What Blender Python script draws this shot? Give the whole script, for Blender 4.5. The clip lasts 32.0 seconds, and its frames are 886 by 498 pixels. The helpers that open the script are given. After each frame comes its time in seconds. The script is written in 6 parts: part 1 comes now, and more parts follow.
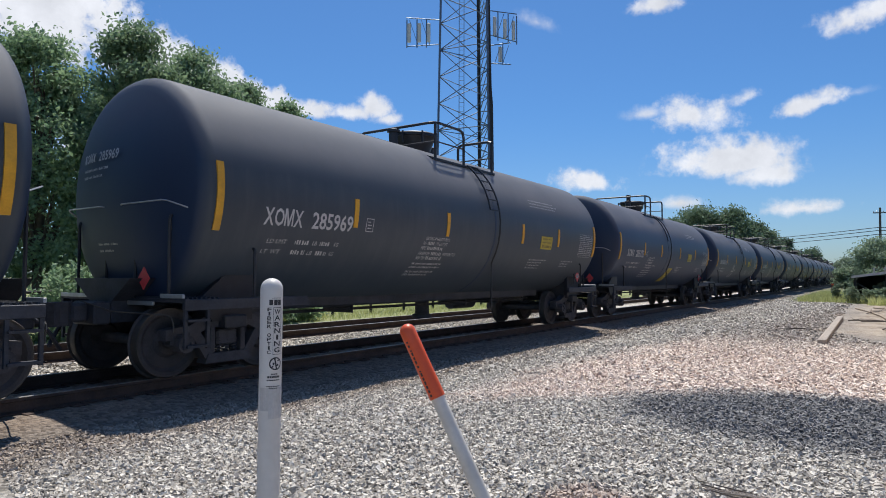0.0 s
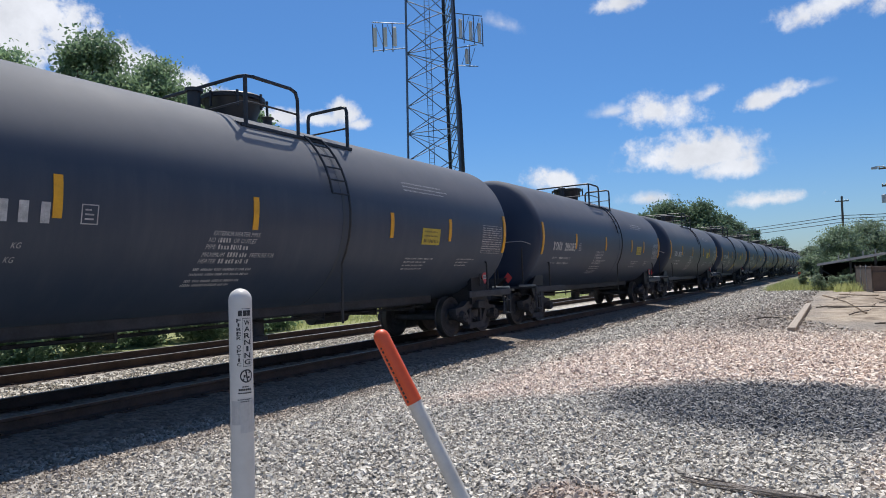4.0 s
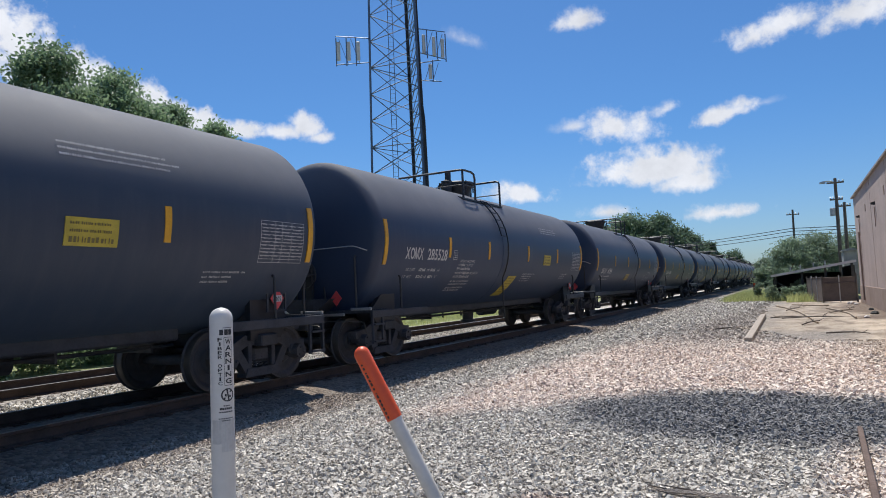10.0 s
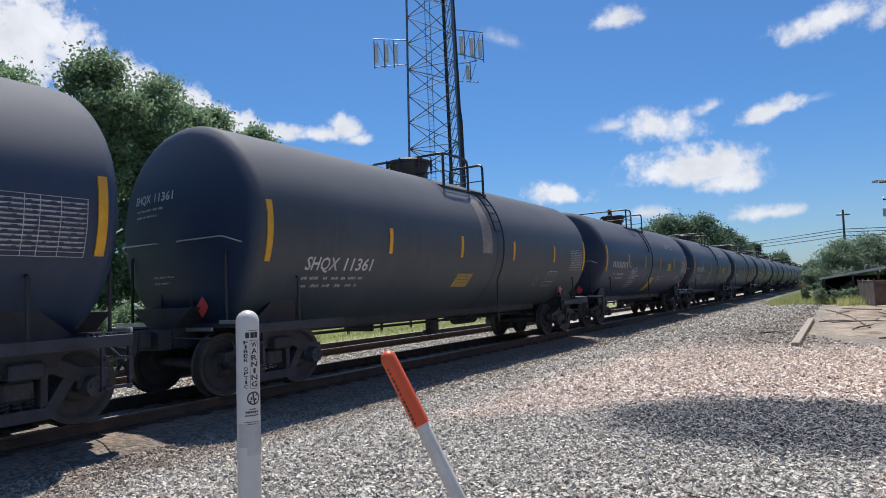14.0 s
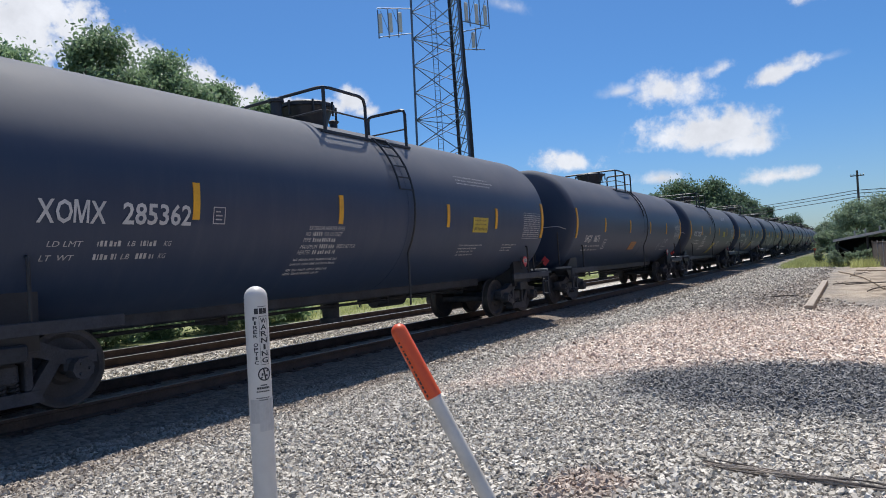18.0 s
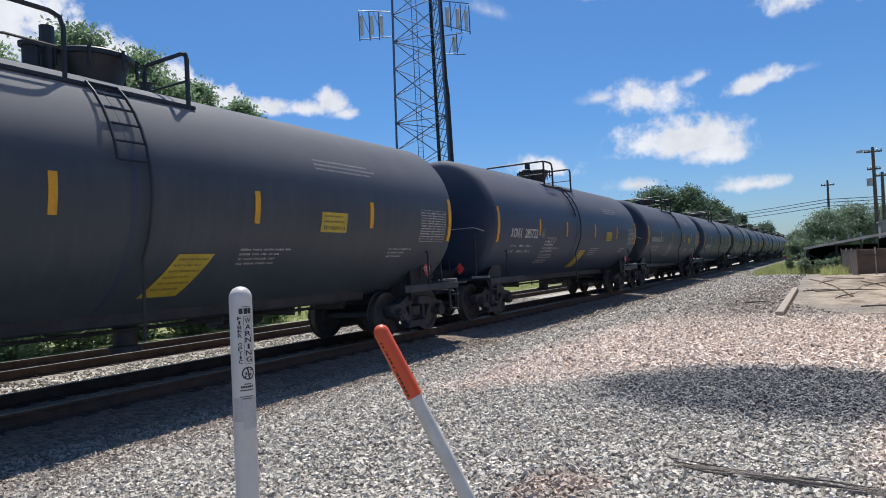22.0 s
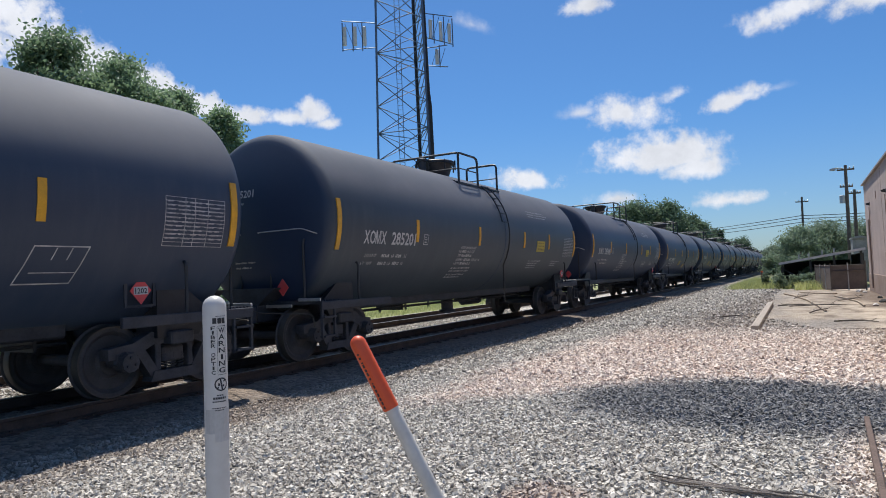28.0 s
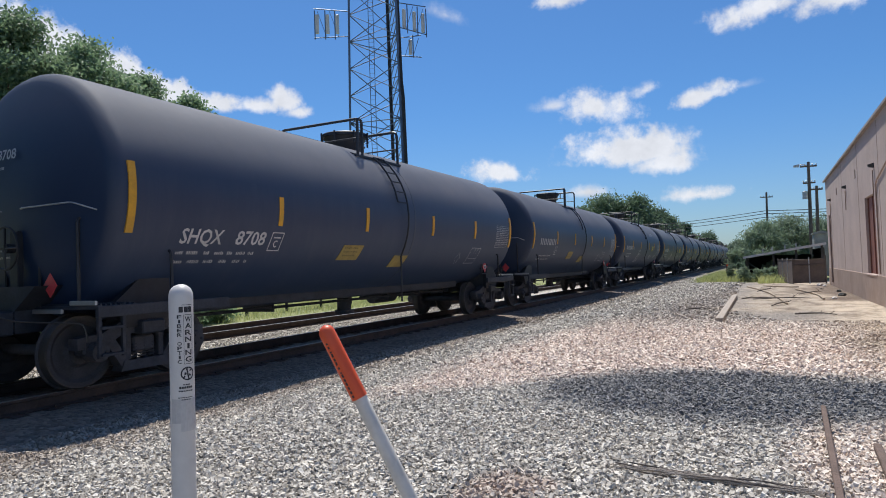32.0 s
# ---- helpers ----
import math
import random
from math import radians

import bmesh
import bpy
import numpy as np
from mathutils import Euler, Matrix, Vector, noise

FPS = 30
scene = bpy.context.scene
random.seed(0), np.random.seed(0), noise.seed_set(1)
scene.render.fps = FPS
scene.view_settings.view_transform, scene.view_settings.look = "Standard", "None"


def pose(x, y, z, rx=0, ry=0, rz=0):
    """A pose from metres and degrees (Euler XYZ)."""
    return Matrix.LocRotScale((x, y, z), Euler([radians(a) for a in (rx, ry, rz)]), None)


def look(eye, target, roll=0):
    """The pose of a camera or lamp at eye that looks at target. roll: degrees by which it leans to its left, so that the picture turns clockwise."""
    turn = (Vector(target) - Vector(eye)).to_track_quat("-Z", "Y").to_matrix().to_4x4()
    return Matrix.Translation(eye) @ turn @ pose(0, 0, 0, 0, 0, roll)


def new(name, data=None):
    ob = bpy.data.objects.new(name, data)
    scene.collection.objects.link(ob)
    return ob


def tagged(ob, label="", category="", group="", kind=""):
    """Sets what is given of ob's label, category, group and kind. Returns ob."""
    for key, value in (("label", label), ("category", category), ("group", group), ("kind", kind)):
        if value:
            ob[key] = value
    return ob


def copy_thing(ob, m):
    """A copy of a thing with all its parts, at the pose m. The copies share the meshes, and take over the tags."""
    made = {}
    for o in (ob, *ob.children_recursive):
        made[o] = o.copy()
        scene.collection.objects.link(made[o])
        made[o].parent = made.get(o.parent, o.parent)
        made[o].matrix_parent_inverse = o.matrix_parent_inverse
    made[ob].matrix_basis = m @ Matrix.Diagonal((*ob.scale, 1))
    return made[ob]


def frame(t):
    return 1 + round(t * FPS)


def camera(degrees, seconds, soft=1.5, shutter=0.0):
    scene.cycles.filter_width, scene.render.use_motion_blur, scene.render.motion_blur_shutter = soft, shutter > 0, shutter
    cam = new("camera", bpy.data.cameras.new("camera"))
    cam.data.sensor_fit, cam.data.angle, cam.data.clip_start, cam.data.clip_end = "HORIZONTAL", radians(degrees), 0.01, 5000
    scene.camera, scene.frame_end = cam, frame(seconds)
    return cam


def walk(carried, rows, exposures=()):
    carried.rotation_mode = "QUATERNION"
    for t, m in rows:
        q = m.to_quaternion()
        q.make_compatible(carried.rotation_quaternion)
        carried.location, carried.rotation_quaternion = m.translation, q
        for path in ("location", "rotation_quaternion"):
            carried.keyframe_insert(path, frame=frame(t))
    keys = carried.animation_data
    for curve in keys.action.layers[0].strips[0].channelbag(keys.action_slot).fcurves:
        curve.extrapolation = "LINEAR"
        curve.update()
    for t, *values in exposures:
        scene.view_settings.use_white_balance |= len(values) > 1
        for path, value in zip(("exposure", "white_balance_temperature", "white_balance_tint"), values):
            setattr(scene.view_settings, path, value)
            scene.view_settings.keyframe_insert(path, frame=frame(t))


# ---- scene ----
cam = camera(69.1, 32.0, 0.95)
PATH = [
    (0, (-0.112, 0.121, 1.47), (-1.23, 1.777, 1.557), 0.1),
    (0.5, (-0.117, 0.129, 1.468), (-1.209, 1.803, 1.551), -0.2),
    (1, (-0.103, 0.107, 1.471), (-1.186, 1.785, 1.565), -0.8),
    (1.5, (-0.123, 0.125, 1.473), (-1.2, 1.806, 1.579), -1.0),
    (2, (-0.111, 0.123, 1.471), (-1.179, 1.811, 1.577), -1.6),
    (2.5, (-0.113, 0.133, 1.47), (-1.17, 1.828, 1.562), -2.2),
    (4.5, (-0.12, 0.152, 1.469), (-1.166, 1.854, 1.563), -2.0),
    (5, (-0.104, 0.135, 1.474), (-1.14, 1.844, 1.547), -1.8),
    (5.5, (-0.12, 0.108, 1.48), (-1.123, 1.836, 1.56), -1.5),
    (6, (-0.128, 0.059, 1.48), (-1.093, 1.809, 1.557), -1.7),
    (6.5, (-0.139, 0.058, 1.478), (-1.074, 1.824, 1.548), -1.8),
    (7, (-0.117, 0.043, 1.49), (-1.039, 1.816, 1.569), -2.5),
    (7.5, (-0.12, 0.045, 1.487), (-1.064, 1.806, 1.57), -2.5),
    (8, (-0.129, 0.072, 1.489), (-1.091, 1.822, 1.602), -2.6),
    (8.5, (-0.12, 0.071, 1.491), (-1.064, 1.829, 1.623), -2.6),
    (9, (-0.115, 0.066, 1.49), (-1.056, 1.826, 1.624), -2.7),
    (9.5, (-0.124, 0.062, 1.487), (-1.064, 1.822, 1.624), -2.4),
    (10, (-0.136, 0.073, 1.485), (-1.086, 1.827, 1.617), -2.6),
    (10.5, (-0.118, 0.079, 1.489), (-1.078, 1.83, 1.604), -2.6),
    (11, (-0.131, 0.133, 1.49), (-1.11, 1.873, 1.603), -1.5),
    (11.5, (-0.135, 0.14, 1.492), (-1.16, 1.854, 1.603), -1.3),
    (12, (-0.145, 0.143, 1.493), (-1.212, 1.831, 1.595), -1.4),
    (12.5, (-0.141, 0.134, 1.495), (-1.224, 1.812, 1.612), -2.0),
    (13, (-0.137, 0.125, 1.501), (-1.219, 1.803, 1.624), -1.9),
    (13.5, (-0.14, 0.132, 1.494), (-1.215, 1.814, 1.622), -1.9),
    (14, (-0.133, 0.137, 1.493), (-1.184, 1.833, 1.633), -2.3),
    (14.5, (-0.129, 0.133, 1.494), (-1.181, 1.828, 1.633), -2.9),
    (16.5, (-0.139, 0.15, 1.492), (-1.206, 1.838, 1.584), -3.3),
    (17, (-0.145, 0.16, 1.494), (-1.21, 1.851, 1.575), -3.4),
    (17.5, (-0.155, 0.171, 1.489), (-1.234, 1.854, 1.559), -3.3),
    (18, (-0.152, 0.174, 1.494), (-1.235, 1.855, 1.546), -3.6),
    (18.5, (-0.152, 0.169, 1.494), (-1.241, 1.846, 1.537), -3.6),
    (19, (-0.143, 0.14, 1.493), (-1.251, 1.804, 1.54), -3.2),
    (19.5, (-0.141, 0.139, 1.492), (-1.244, 1.806, 1.538), -3.2),
    (20, (-0.132, 0.143, 1.489), (-1.212, 1.826, 1.531), -3.5),
    (20.5, (-0.141, 0.15, 1.486), (-1.203, 1.844, 1.525), -3.4),
    (21, (-0.139, 0.137, 1.49), (-1.197, 1.834, 1.532), -3.1),
    (21.5, (-0.134, 0.126, 1.489), (-1.177, 1.832, 1.537), -3.0),
    (22, (-0.132, 0.117, 1.492), (-1.157, 1.833, 1.551), -3.0),
    (22.5, (-0.133, 0.119, 1.49), (-1.14, 1.845, 1.565), -2.8),
    (23, (-0.132, 0.125, 1.489), (-1.126, 1.859, 1.568), -2.7),
    (23.5, (-0.141, 0.137, 1.487), (-1.123, 1.878, 1.57), -2.5),
    (24, (-0.132, 0.12, 1.487), (-1.106, 1.865, 1.57), -2.3),
    (24.5, (-0.124, 0.091, 1.489), (-1.08, 1.846, 1.57), -2.6),
    (26.5, (-0.128, 0.128, 1.488), (-1.085, 1.883, 1.56), -2.1),
    (27, (-0.142, 0.143, 1.487), (-1.117, 1.888, 1.556), -2.2),
    (27.5, (-0.129, 0.129, 1.492), (-1.109, 1.871, 1.573), -2.4),
    (28, (-0.134, 0.134, 1.491), (-1.105, 1.88, 1.582), -2.4),
    (28.5, (-0.132, 0.132, 1.492), (-1.091, 1.885, 1.581), -2.2),
    (29, (-0.131, 0.132, 1.491), (-1.079, 1.892, 1.577), -2.0),
    (29.5, (-0.133, 0.136, 1.489), (-1.069, 1.901, 1.578), -2.0),
    (30, (-0.134, 0.141, 1.489), (-1.056, 1.914, 1.579), -2.1),
    (30.5, (-0.135, 0.143, 1.49), (-1.044, 1.923, 1.577), -1.8),
    (31, (-0.132, 0.139, 1.487), (-1.029, 1.925, 1.566), -1.9),
    (31.5, (-0.128, 0.134, 1.488), (-1.021, 1.923, 1.558), -2.0),
    (32, (-0.122, 0.128, 1.486), (-1.017, 1.915, 1.547), -2.0),
]
walk(cam, [(t, look(eye, at, roll)) for t, eye, at, roll in PATH])
TRAIN_Y0, TRAIN_V, TRAIN_A = 11.88, 8.8215, 0.00275   # metres, metres a second: the first car, and how the train slows

# ---------------------------------------------------------------- world, sun
SUN_DIR = Vector((-0.24, 0.38, 1.0)).normalized()      # towards the sun: high, behind the train
sun = new("sun", bpy.data.lights.new("sun", "SUN"))
sun.data.energy, sun.data.angle, sun.data.color = 5.0, radians(0.53), (1.0, 0.955, 0.885)
sun.matrix_world = look((0, 0, 60), Vector((0, 0, 60)) - SUN_DIR)


class Nodes:
    """Short hand for node trees."""

    def __init__(self, tree):
        self.t = tree
        tree.nodes.clear()

    def put(self, kind, values=(), **props):
        n = self.t.nodes.new(kind)
        for k, v in props.items():
            setattr(n, k, v)
        for k, v in dict(values).items():
            self.set(n.inputs[k], v)
        return n

    def set(self, socket, v):
        if isinstance(v, bpy.types.NodeSocket):
            self.t.links.new(v, socket)
        else:
            socket.default_value = v

    def math(self, op, a, b=0.0, c=0.0, clamp=False):
        n = self.put("ShaderNodeMath", {0: a, 1: b, 2: c}, operation=op, use_clamp=clamp)
        return n.outputs[0]

    def mix(self, f, a, b):
        n = self.put("ShaderNodeMix", data_type="RGBA")
        self.set(n.inputs[0], f), self.set(n.inputs[6], a), self.set(n.inputs[7], b)
        return n.outputs[2]

    def ramp(self, f, lo, hi):
        return self.put("ShaderNodeMapRange", {0: f, 1: lo, 2: hi}, interpolation_type="SMOOTHSTEP").outputs[0]

    def noise(self, vec, scale, detail=3.0, rough=0.55, out=0):
        n = self.put("ShaderNodeTexNoise", {"Scale": scale, "Detail": detail, "Roughness": rough})
        if vec is not None:
            self.t.links.new(vec, n.inputs["Vector"])
        return n.outputs[out]


def direction(yaw, up):
    a, b = radians(yaw), radians(up)
    return Vector((-math.sin(a) * math.cos(b), math.cos(a) * math.cos(b), math.sin(b)))


def build_world():
    w = bpy.data.worlds.new("sky")
    scene.world = w
    w.use_nodes = True
    n = Nodes(w.node_tree)
    sky = n.put("ShaderNodeTexSky", sky_type="NISHITA", sun_disc=False, altitude=100, air_density=1.0,
                dust_density=0.6, ozone_density=2.2)
    sky.sun_elevation = math.asin(SUN_DIR.z)
    sky.sun_rotation = math.atan2(SUN_DIR.x, SUN_DIR.y)
    ray = n.put("ShaderNodeTexCoord").outputs["Generated"]
    big = n.noise(ray, 13.0, 7.0, 0.6)
    fine = n.noise(ray, 42.0, 7.0, 0.62)
    rag = n.math("ADD", n.math("MULTIPLY", n.math("SUBTRACT", big, 0.5), 2.3), n.math("MULTIPLY", n.math("SUBTRACT", fine, 0.5), 1.5))
    # fair-weather clouds: yaw and height of the middle, half width, half height (degrees), density, tilt
    clouds = ((9.8, 9.4, 6.2, 2.3, 1.1, 2), (7.4, 8.1, 3.6, 1.3, 1.0, 4), (12.2, 13.2, 4.3, 1.9, 1.0, -6), (16.2, 13.7, 2.8, 0.8, 0.5, 0), (8.6, 14.3, 2.2, 1.1, 0.85, 20), (3.9, 13.3, 3.2, 1.1, 1.1, 8), (0.9, 13.7, 2.0, 0.5, 0.35, 4),
              (4.8, 5.4, 3.6, 0.95, 1.0, 0), (21.1, 8.2, 3.3, 1.3, 1.1, -4), (13.8, 6.2, 2.8, 0.85, 0.7, 0), (66.0, 19.2, 8.5, 5.0, 1.6, -10), (58.5, 18.0, 5.5, 2.6, 1.4, -20), (53.0, 16.2, 4.6, 1.9, 1.4, -18), (49.2, 14.9, 3.8, 1.4, 1.4, -12),
              (45.6, 14.3, 3.2, 1.0, 1.2, -4), (42.2, 14.3, 2.6, 0.9, 1.0, 6), (40.2, 14.8, 2.1, 1.3, 1.1, -30), (38.9, 13.8, 1.6, 0.7, 0.9, 0), (15.5, 22.2, 3.2, 1.2, 0.9, 0), (-0.6, 19.1, 4.2, 1.5, 1.0, 8), (-5.7, 19.0, 4.4, 1.9, 1.0, 8),
              (25.6, 21.7, 2.2, 0.8, 0.4, -25), (27.5, 6.0, 4.0, 0.7, 0.3, 0), (60.0, 9.0, 8, 4, 0.9, 0),
              (78.0, 12.0, 10, 6, 0.9, 0), (95.0, 30.0, 16, 6, 0.9, 0), (-40, 22, 14, 5, 0.9, 0), (-90, 30, 14, 5, 0.9, 0), (150, 26, 16, 5, 0.9, 0), (-140, 32, 14, 6, 0.9, 0))
    cover = None
    for yaw, up, a, b, dense, tilt in clouds:
        c = direction(yaw, up)
        right = Vector((math.cos(radians(yaw)), math.sin(radians(yaw)), 0))
        top = right.cross(c)
        u0, v0 = right * math.cos(radians(tilt)) + top * math.sin(radians(tilt)), top * math.cos(radians(tilt)) - right * math.sin(radians(tilt))
        dots = [n.put("ShaderNodeVectorMath", {0: ray, 1: v}, operation="DOT_PRODUCT").outputs["Value"] for v in (c, u0, v0)]
        depth = n.math("MAXIMUM", dots[0], 0.05)
        u = n.math("DIVIDE", n.math("DIVIDE", dots[1], depth), math.tan(radians(a)))
        v = n.math("DIVIDE", n.math("DIVIDE", dots[2], depth), math.tan(radians(b)))
        # flat below, heaped above
        v = n.math("MULTIPLY", v, n.math("SUBTRACT", 1.35, n.math("MULTIPLY", n.ramp(v, -0.3, 0.3), 0.45)))
        d = n.math("SQRT", n.math("ADD", n.math("MULTIPLY", u, u), n.math("MULTIPLY", v, v)))
        m = n.math("MULTIPLY", n.math("SUBTRACT", n.math("ADD", 1.0, n.math("MULTIPLY", rag, 0.85)), d), dense)
        cover = m if cover is None else n.math("MAXIMUM", cover, m)
    cover = n.ramp(cover, 0.02, 0.80)
    shade = n.math("ADD", 6.4, n.math("MULTIPLY", n.noise(ray, 20.0, 6.0, 0.6), 6.0))
    cloud = n.put("ShaderNodeCombineColor", {0: shade, 1: n.math("MULTIPLY", shade, 1.02), 2: n.math("MULTIPLY", shade, 1.08)}).outputs[0]
    tint = n.put("ShaderNodeMix", {0: 1.0}, data_type="RGBA", blend_type="MULTIPLY")
    low = n.ramp(n.put("ShaderNodeSeparateXYZ", {0: ray}).outputs[2], 0.26, -0.02)   # paler towards the horizon
    n.set(tint.inputs[6], sky.outputs[0]), n.set(tint.inputs[7], n.mix(low, (0.505, 0.885, 1.285, 1), (0.70, 0.90, 1.17, 1)))
    col = n.mix(n.math("MULTIPLY", cover, 0.93), tint.outputs[2], cloud)
    bg = n.put("ShaderNodeBackground", {"Color": col, "Strength": 0.088})
    n.t.links.new(bg.outputs[0], n.put("ShaderNodeOutputWorld").inputs[0])


build_world()


# ---------------------------------------------------------------- materials
def material(name, colour, rough=0.6, metal=0.0, vary=0.15, scale=4.0, bump=0.0, bump_scale=30.0, dirt=None, dirt_amount=0.0, dirt_scale=1.5,
             emit=0.0, stretch=None, spec=0.5, island=0.0, each=0.0):
    m = bpy.data.materials.new(name)
    m.use_nodes = True
    n = Nodes(m.node_tree)
    out = n.put("ShaderNodeOutputMaterial")
    b = n.put("ShaderNodeBsdfPrincipled", {"Metallic": metal, "Specular IOR Level": spec})
    n.t.links.new(b.outputs[0], out.inputs[0])
    at = n.put("ShaderNodeTexCoord").outputs["Object"]
    if stretch:
        at = n.put("ShaderNodeMapping", {0: at, 3: stretch}).outputs[0]
    f = n.math("ADD", n.math("MULTIPLY", n.noise(at, scale, 5.0), 0.65), n.math("MULTIPLY", n.noise(at, scale * 9, 3.0), 0.35))
    dark = tuple(c * (1 - vary) for c in colour) + (1,)
    light = tuple(min(1, c * (1 + vary)) for c in colour) + (1,)
    col = n.mix(n.ramp(f, 0.3, 0.7), dark, light)
    if island:
        k = n.put("ShaderNodeNewGeometry").outputs["Random Per Island"]
        h = n.put("ShaderNodeHueSaturation", {"Color": col, "Value": n.math("ADD", 1 - island, n.math("MULTIPLY", k, 2 * island)),
                                              "Hue": n.math("ADD", 0.485, n.math("MULTIPLY", k, 0.03))})
        col = h.outputs[0]
    if each:
        k = n.put("ShaderNodeObjectInfo").outputs["Random"]
        col = n.put("ShaderNodeHueSaturation", {"Color": col, "Value": n.math("ADD", 1 - each, n.math("MULTIPLY", k, 2 * each))}).outputs[0]
    if dirt:
        d = n.math("MULTIPLY", n.ramp(n.noise(at, dirt_scale, 6.0, 0.65), 0.42, 0.72), dirt_amount)
        col = n.mix(d, col, tuple(dirt) + (1,))
    n.set(b.inputs["Base Color"], col)
    n.set(b.inputs["Roughness"], n.math("ADD", rough - 0.08, n.math("MULTIPLY", f, 0.16)))
    if emit:
        n.set(b.inputs["Emission Color"], tuple(colour) + (1,)), n.set(b.inputs["Emission Strength"], emit)
    if bump:
        h = n.put("ShaderNodeBump", {"Strength": bump, "Distance": 0.02, "Height": n.noise(at, bump_scale, 5.0)})
        n.t.links.new(h.outputs[0], b.inputs["Normal"])
    return m


def tank_paint(name, base, sunlit_dust):
    """Dull black jacket: pale dusting on upward faces doubles as sunlight on the crown, faint streaks and blotches run
    down the flanks, the heads are darker.
    """
    m = bpy.data.materials.new(name)
    m.use_nodes = True
    n = Nodes(m.node_tree)
    b = n.put("ShaderNodeBsdfPrincipled", {"Specular IOR Level": 0.45, "Diffuse Roughness": 1.0})
    n.t.links.new(b.outputs[0], n.put("ShaderNodeOutputMaterial").inputs[0])
    at = n.put("ShaderNodeTexCoord").outputs["Object"]
    who = n.put("ShaderNodeObjectInfo").outputs["Random"]
    moved = n.put("ShaderNodeVectorMath", {0: at, 1: n.put("ShaderNodeCombineXYZ", {0: n.math("MULTIPLY", who, 40.0), 1: n.math("MULTIPLY", who, 90.0)}).outputs[0]}, operation="ADD").outputs[0]
    cloud = n.noise(moved, 0.8, 5.0, 0.6)
    streak = n.noise(n.put("ShaderNodeMapping", {0: moved, 3: (1.0, 3.5, 0.5)}).outputs[0], 1.6, 6.0, 0.65)
    grain = n.noise(moved, 60.0, 3.0)
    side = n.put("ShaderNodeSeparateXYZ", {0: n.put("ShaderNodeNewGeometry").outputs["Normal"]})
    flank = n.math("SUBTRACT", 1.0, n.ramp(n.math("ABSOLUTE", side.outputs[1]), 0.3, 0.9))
    f = n.math("ADD", n.math("MULTIPLY", n.ramp(cloud, 0.3, 0.8), 0.40), n.math("MULTIPLY", n.ramp(streak, 0.4, 0.85), 0.35))
    f = n.math("ADD", f, n.math("MULTIPLY", n.math("SUBTRACT", grain, 0.5), 0.25))
    f = n.math("MULTIPLY", n.math("MULTIPLY", f, flank), n.math("ADD", 0.06, n.math("MULTIPLY", who, 0.12)))
    # settled film on upward faces, paled so the crown looks more strongly sunlit
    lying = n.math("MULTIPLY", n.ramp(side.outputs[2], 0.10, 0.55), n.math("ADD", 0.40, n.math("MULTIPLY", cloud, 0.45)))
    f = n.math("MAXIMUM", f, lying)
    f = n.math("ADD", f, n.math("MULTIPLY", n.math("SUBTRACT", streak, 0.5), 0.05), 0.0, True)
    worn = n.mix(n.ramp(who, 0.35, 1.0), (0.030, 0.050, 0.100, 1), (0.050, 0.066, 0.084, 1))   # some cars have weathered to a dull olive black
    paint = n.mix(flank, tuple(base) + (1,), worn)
    n.set(b.inputs["Base Color"], n.mix(f, paint, tuple(sunlit_dust) + (1,)))
    n.set(b.inputs["Roughness"], n.math("ADD", 0.46, n.math("MULTIPLY", f, 0.45)))
    h = n.put("ShaderNodeBump", {"Strength": 0.12, "Distance": 0.01, "Height": n.noise(moved, 2.2, 2.0)})
    n.t.links.new(h.outputs[0], b.inputs["Normal"])
    return m


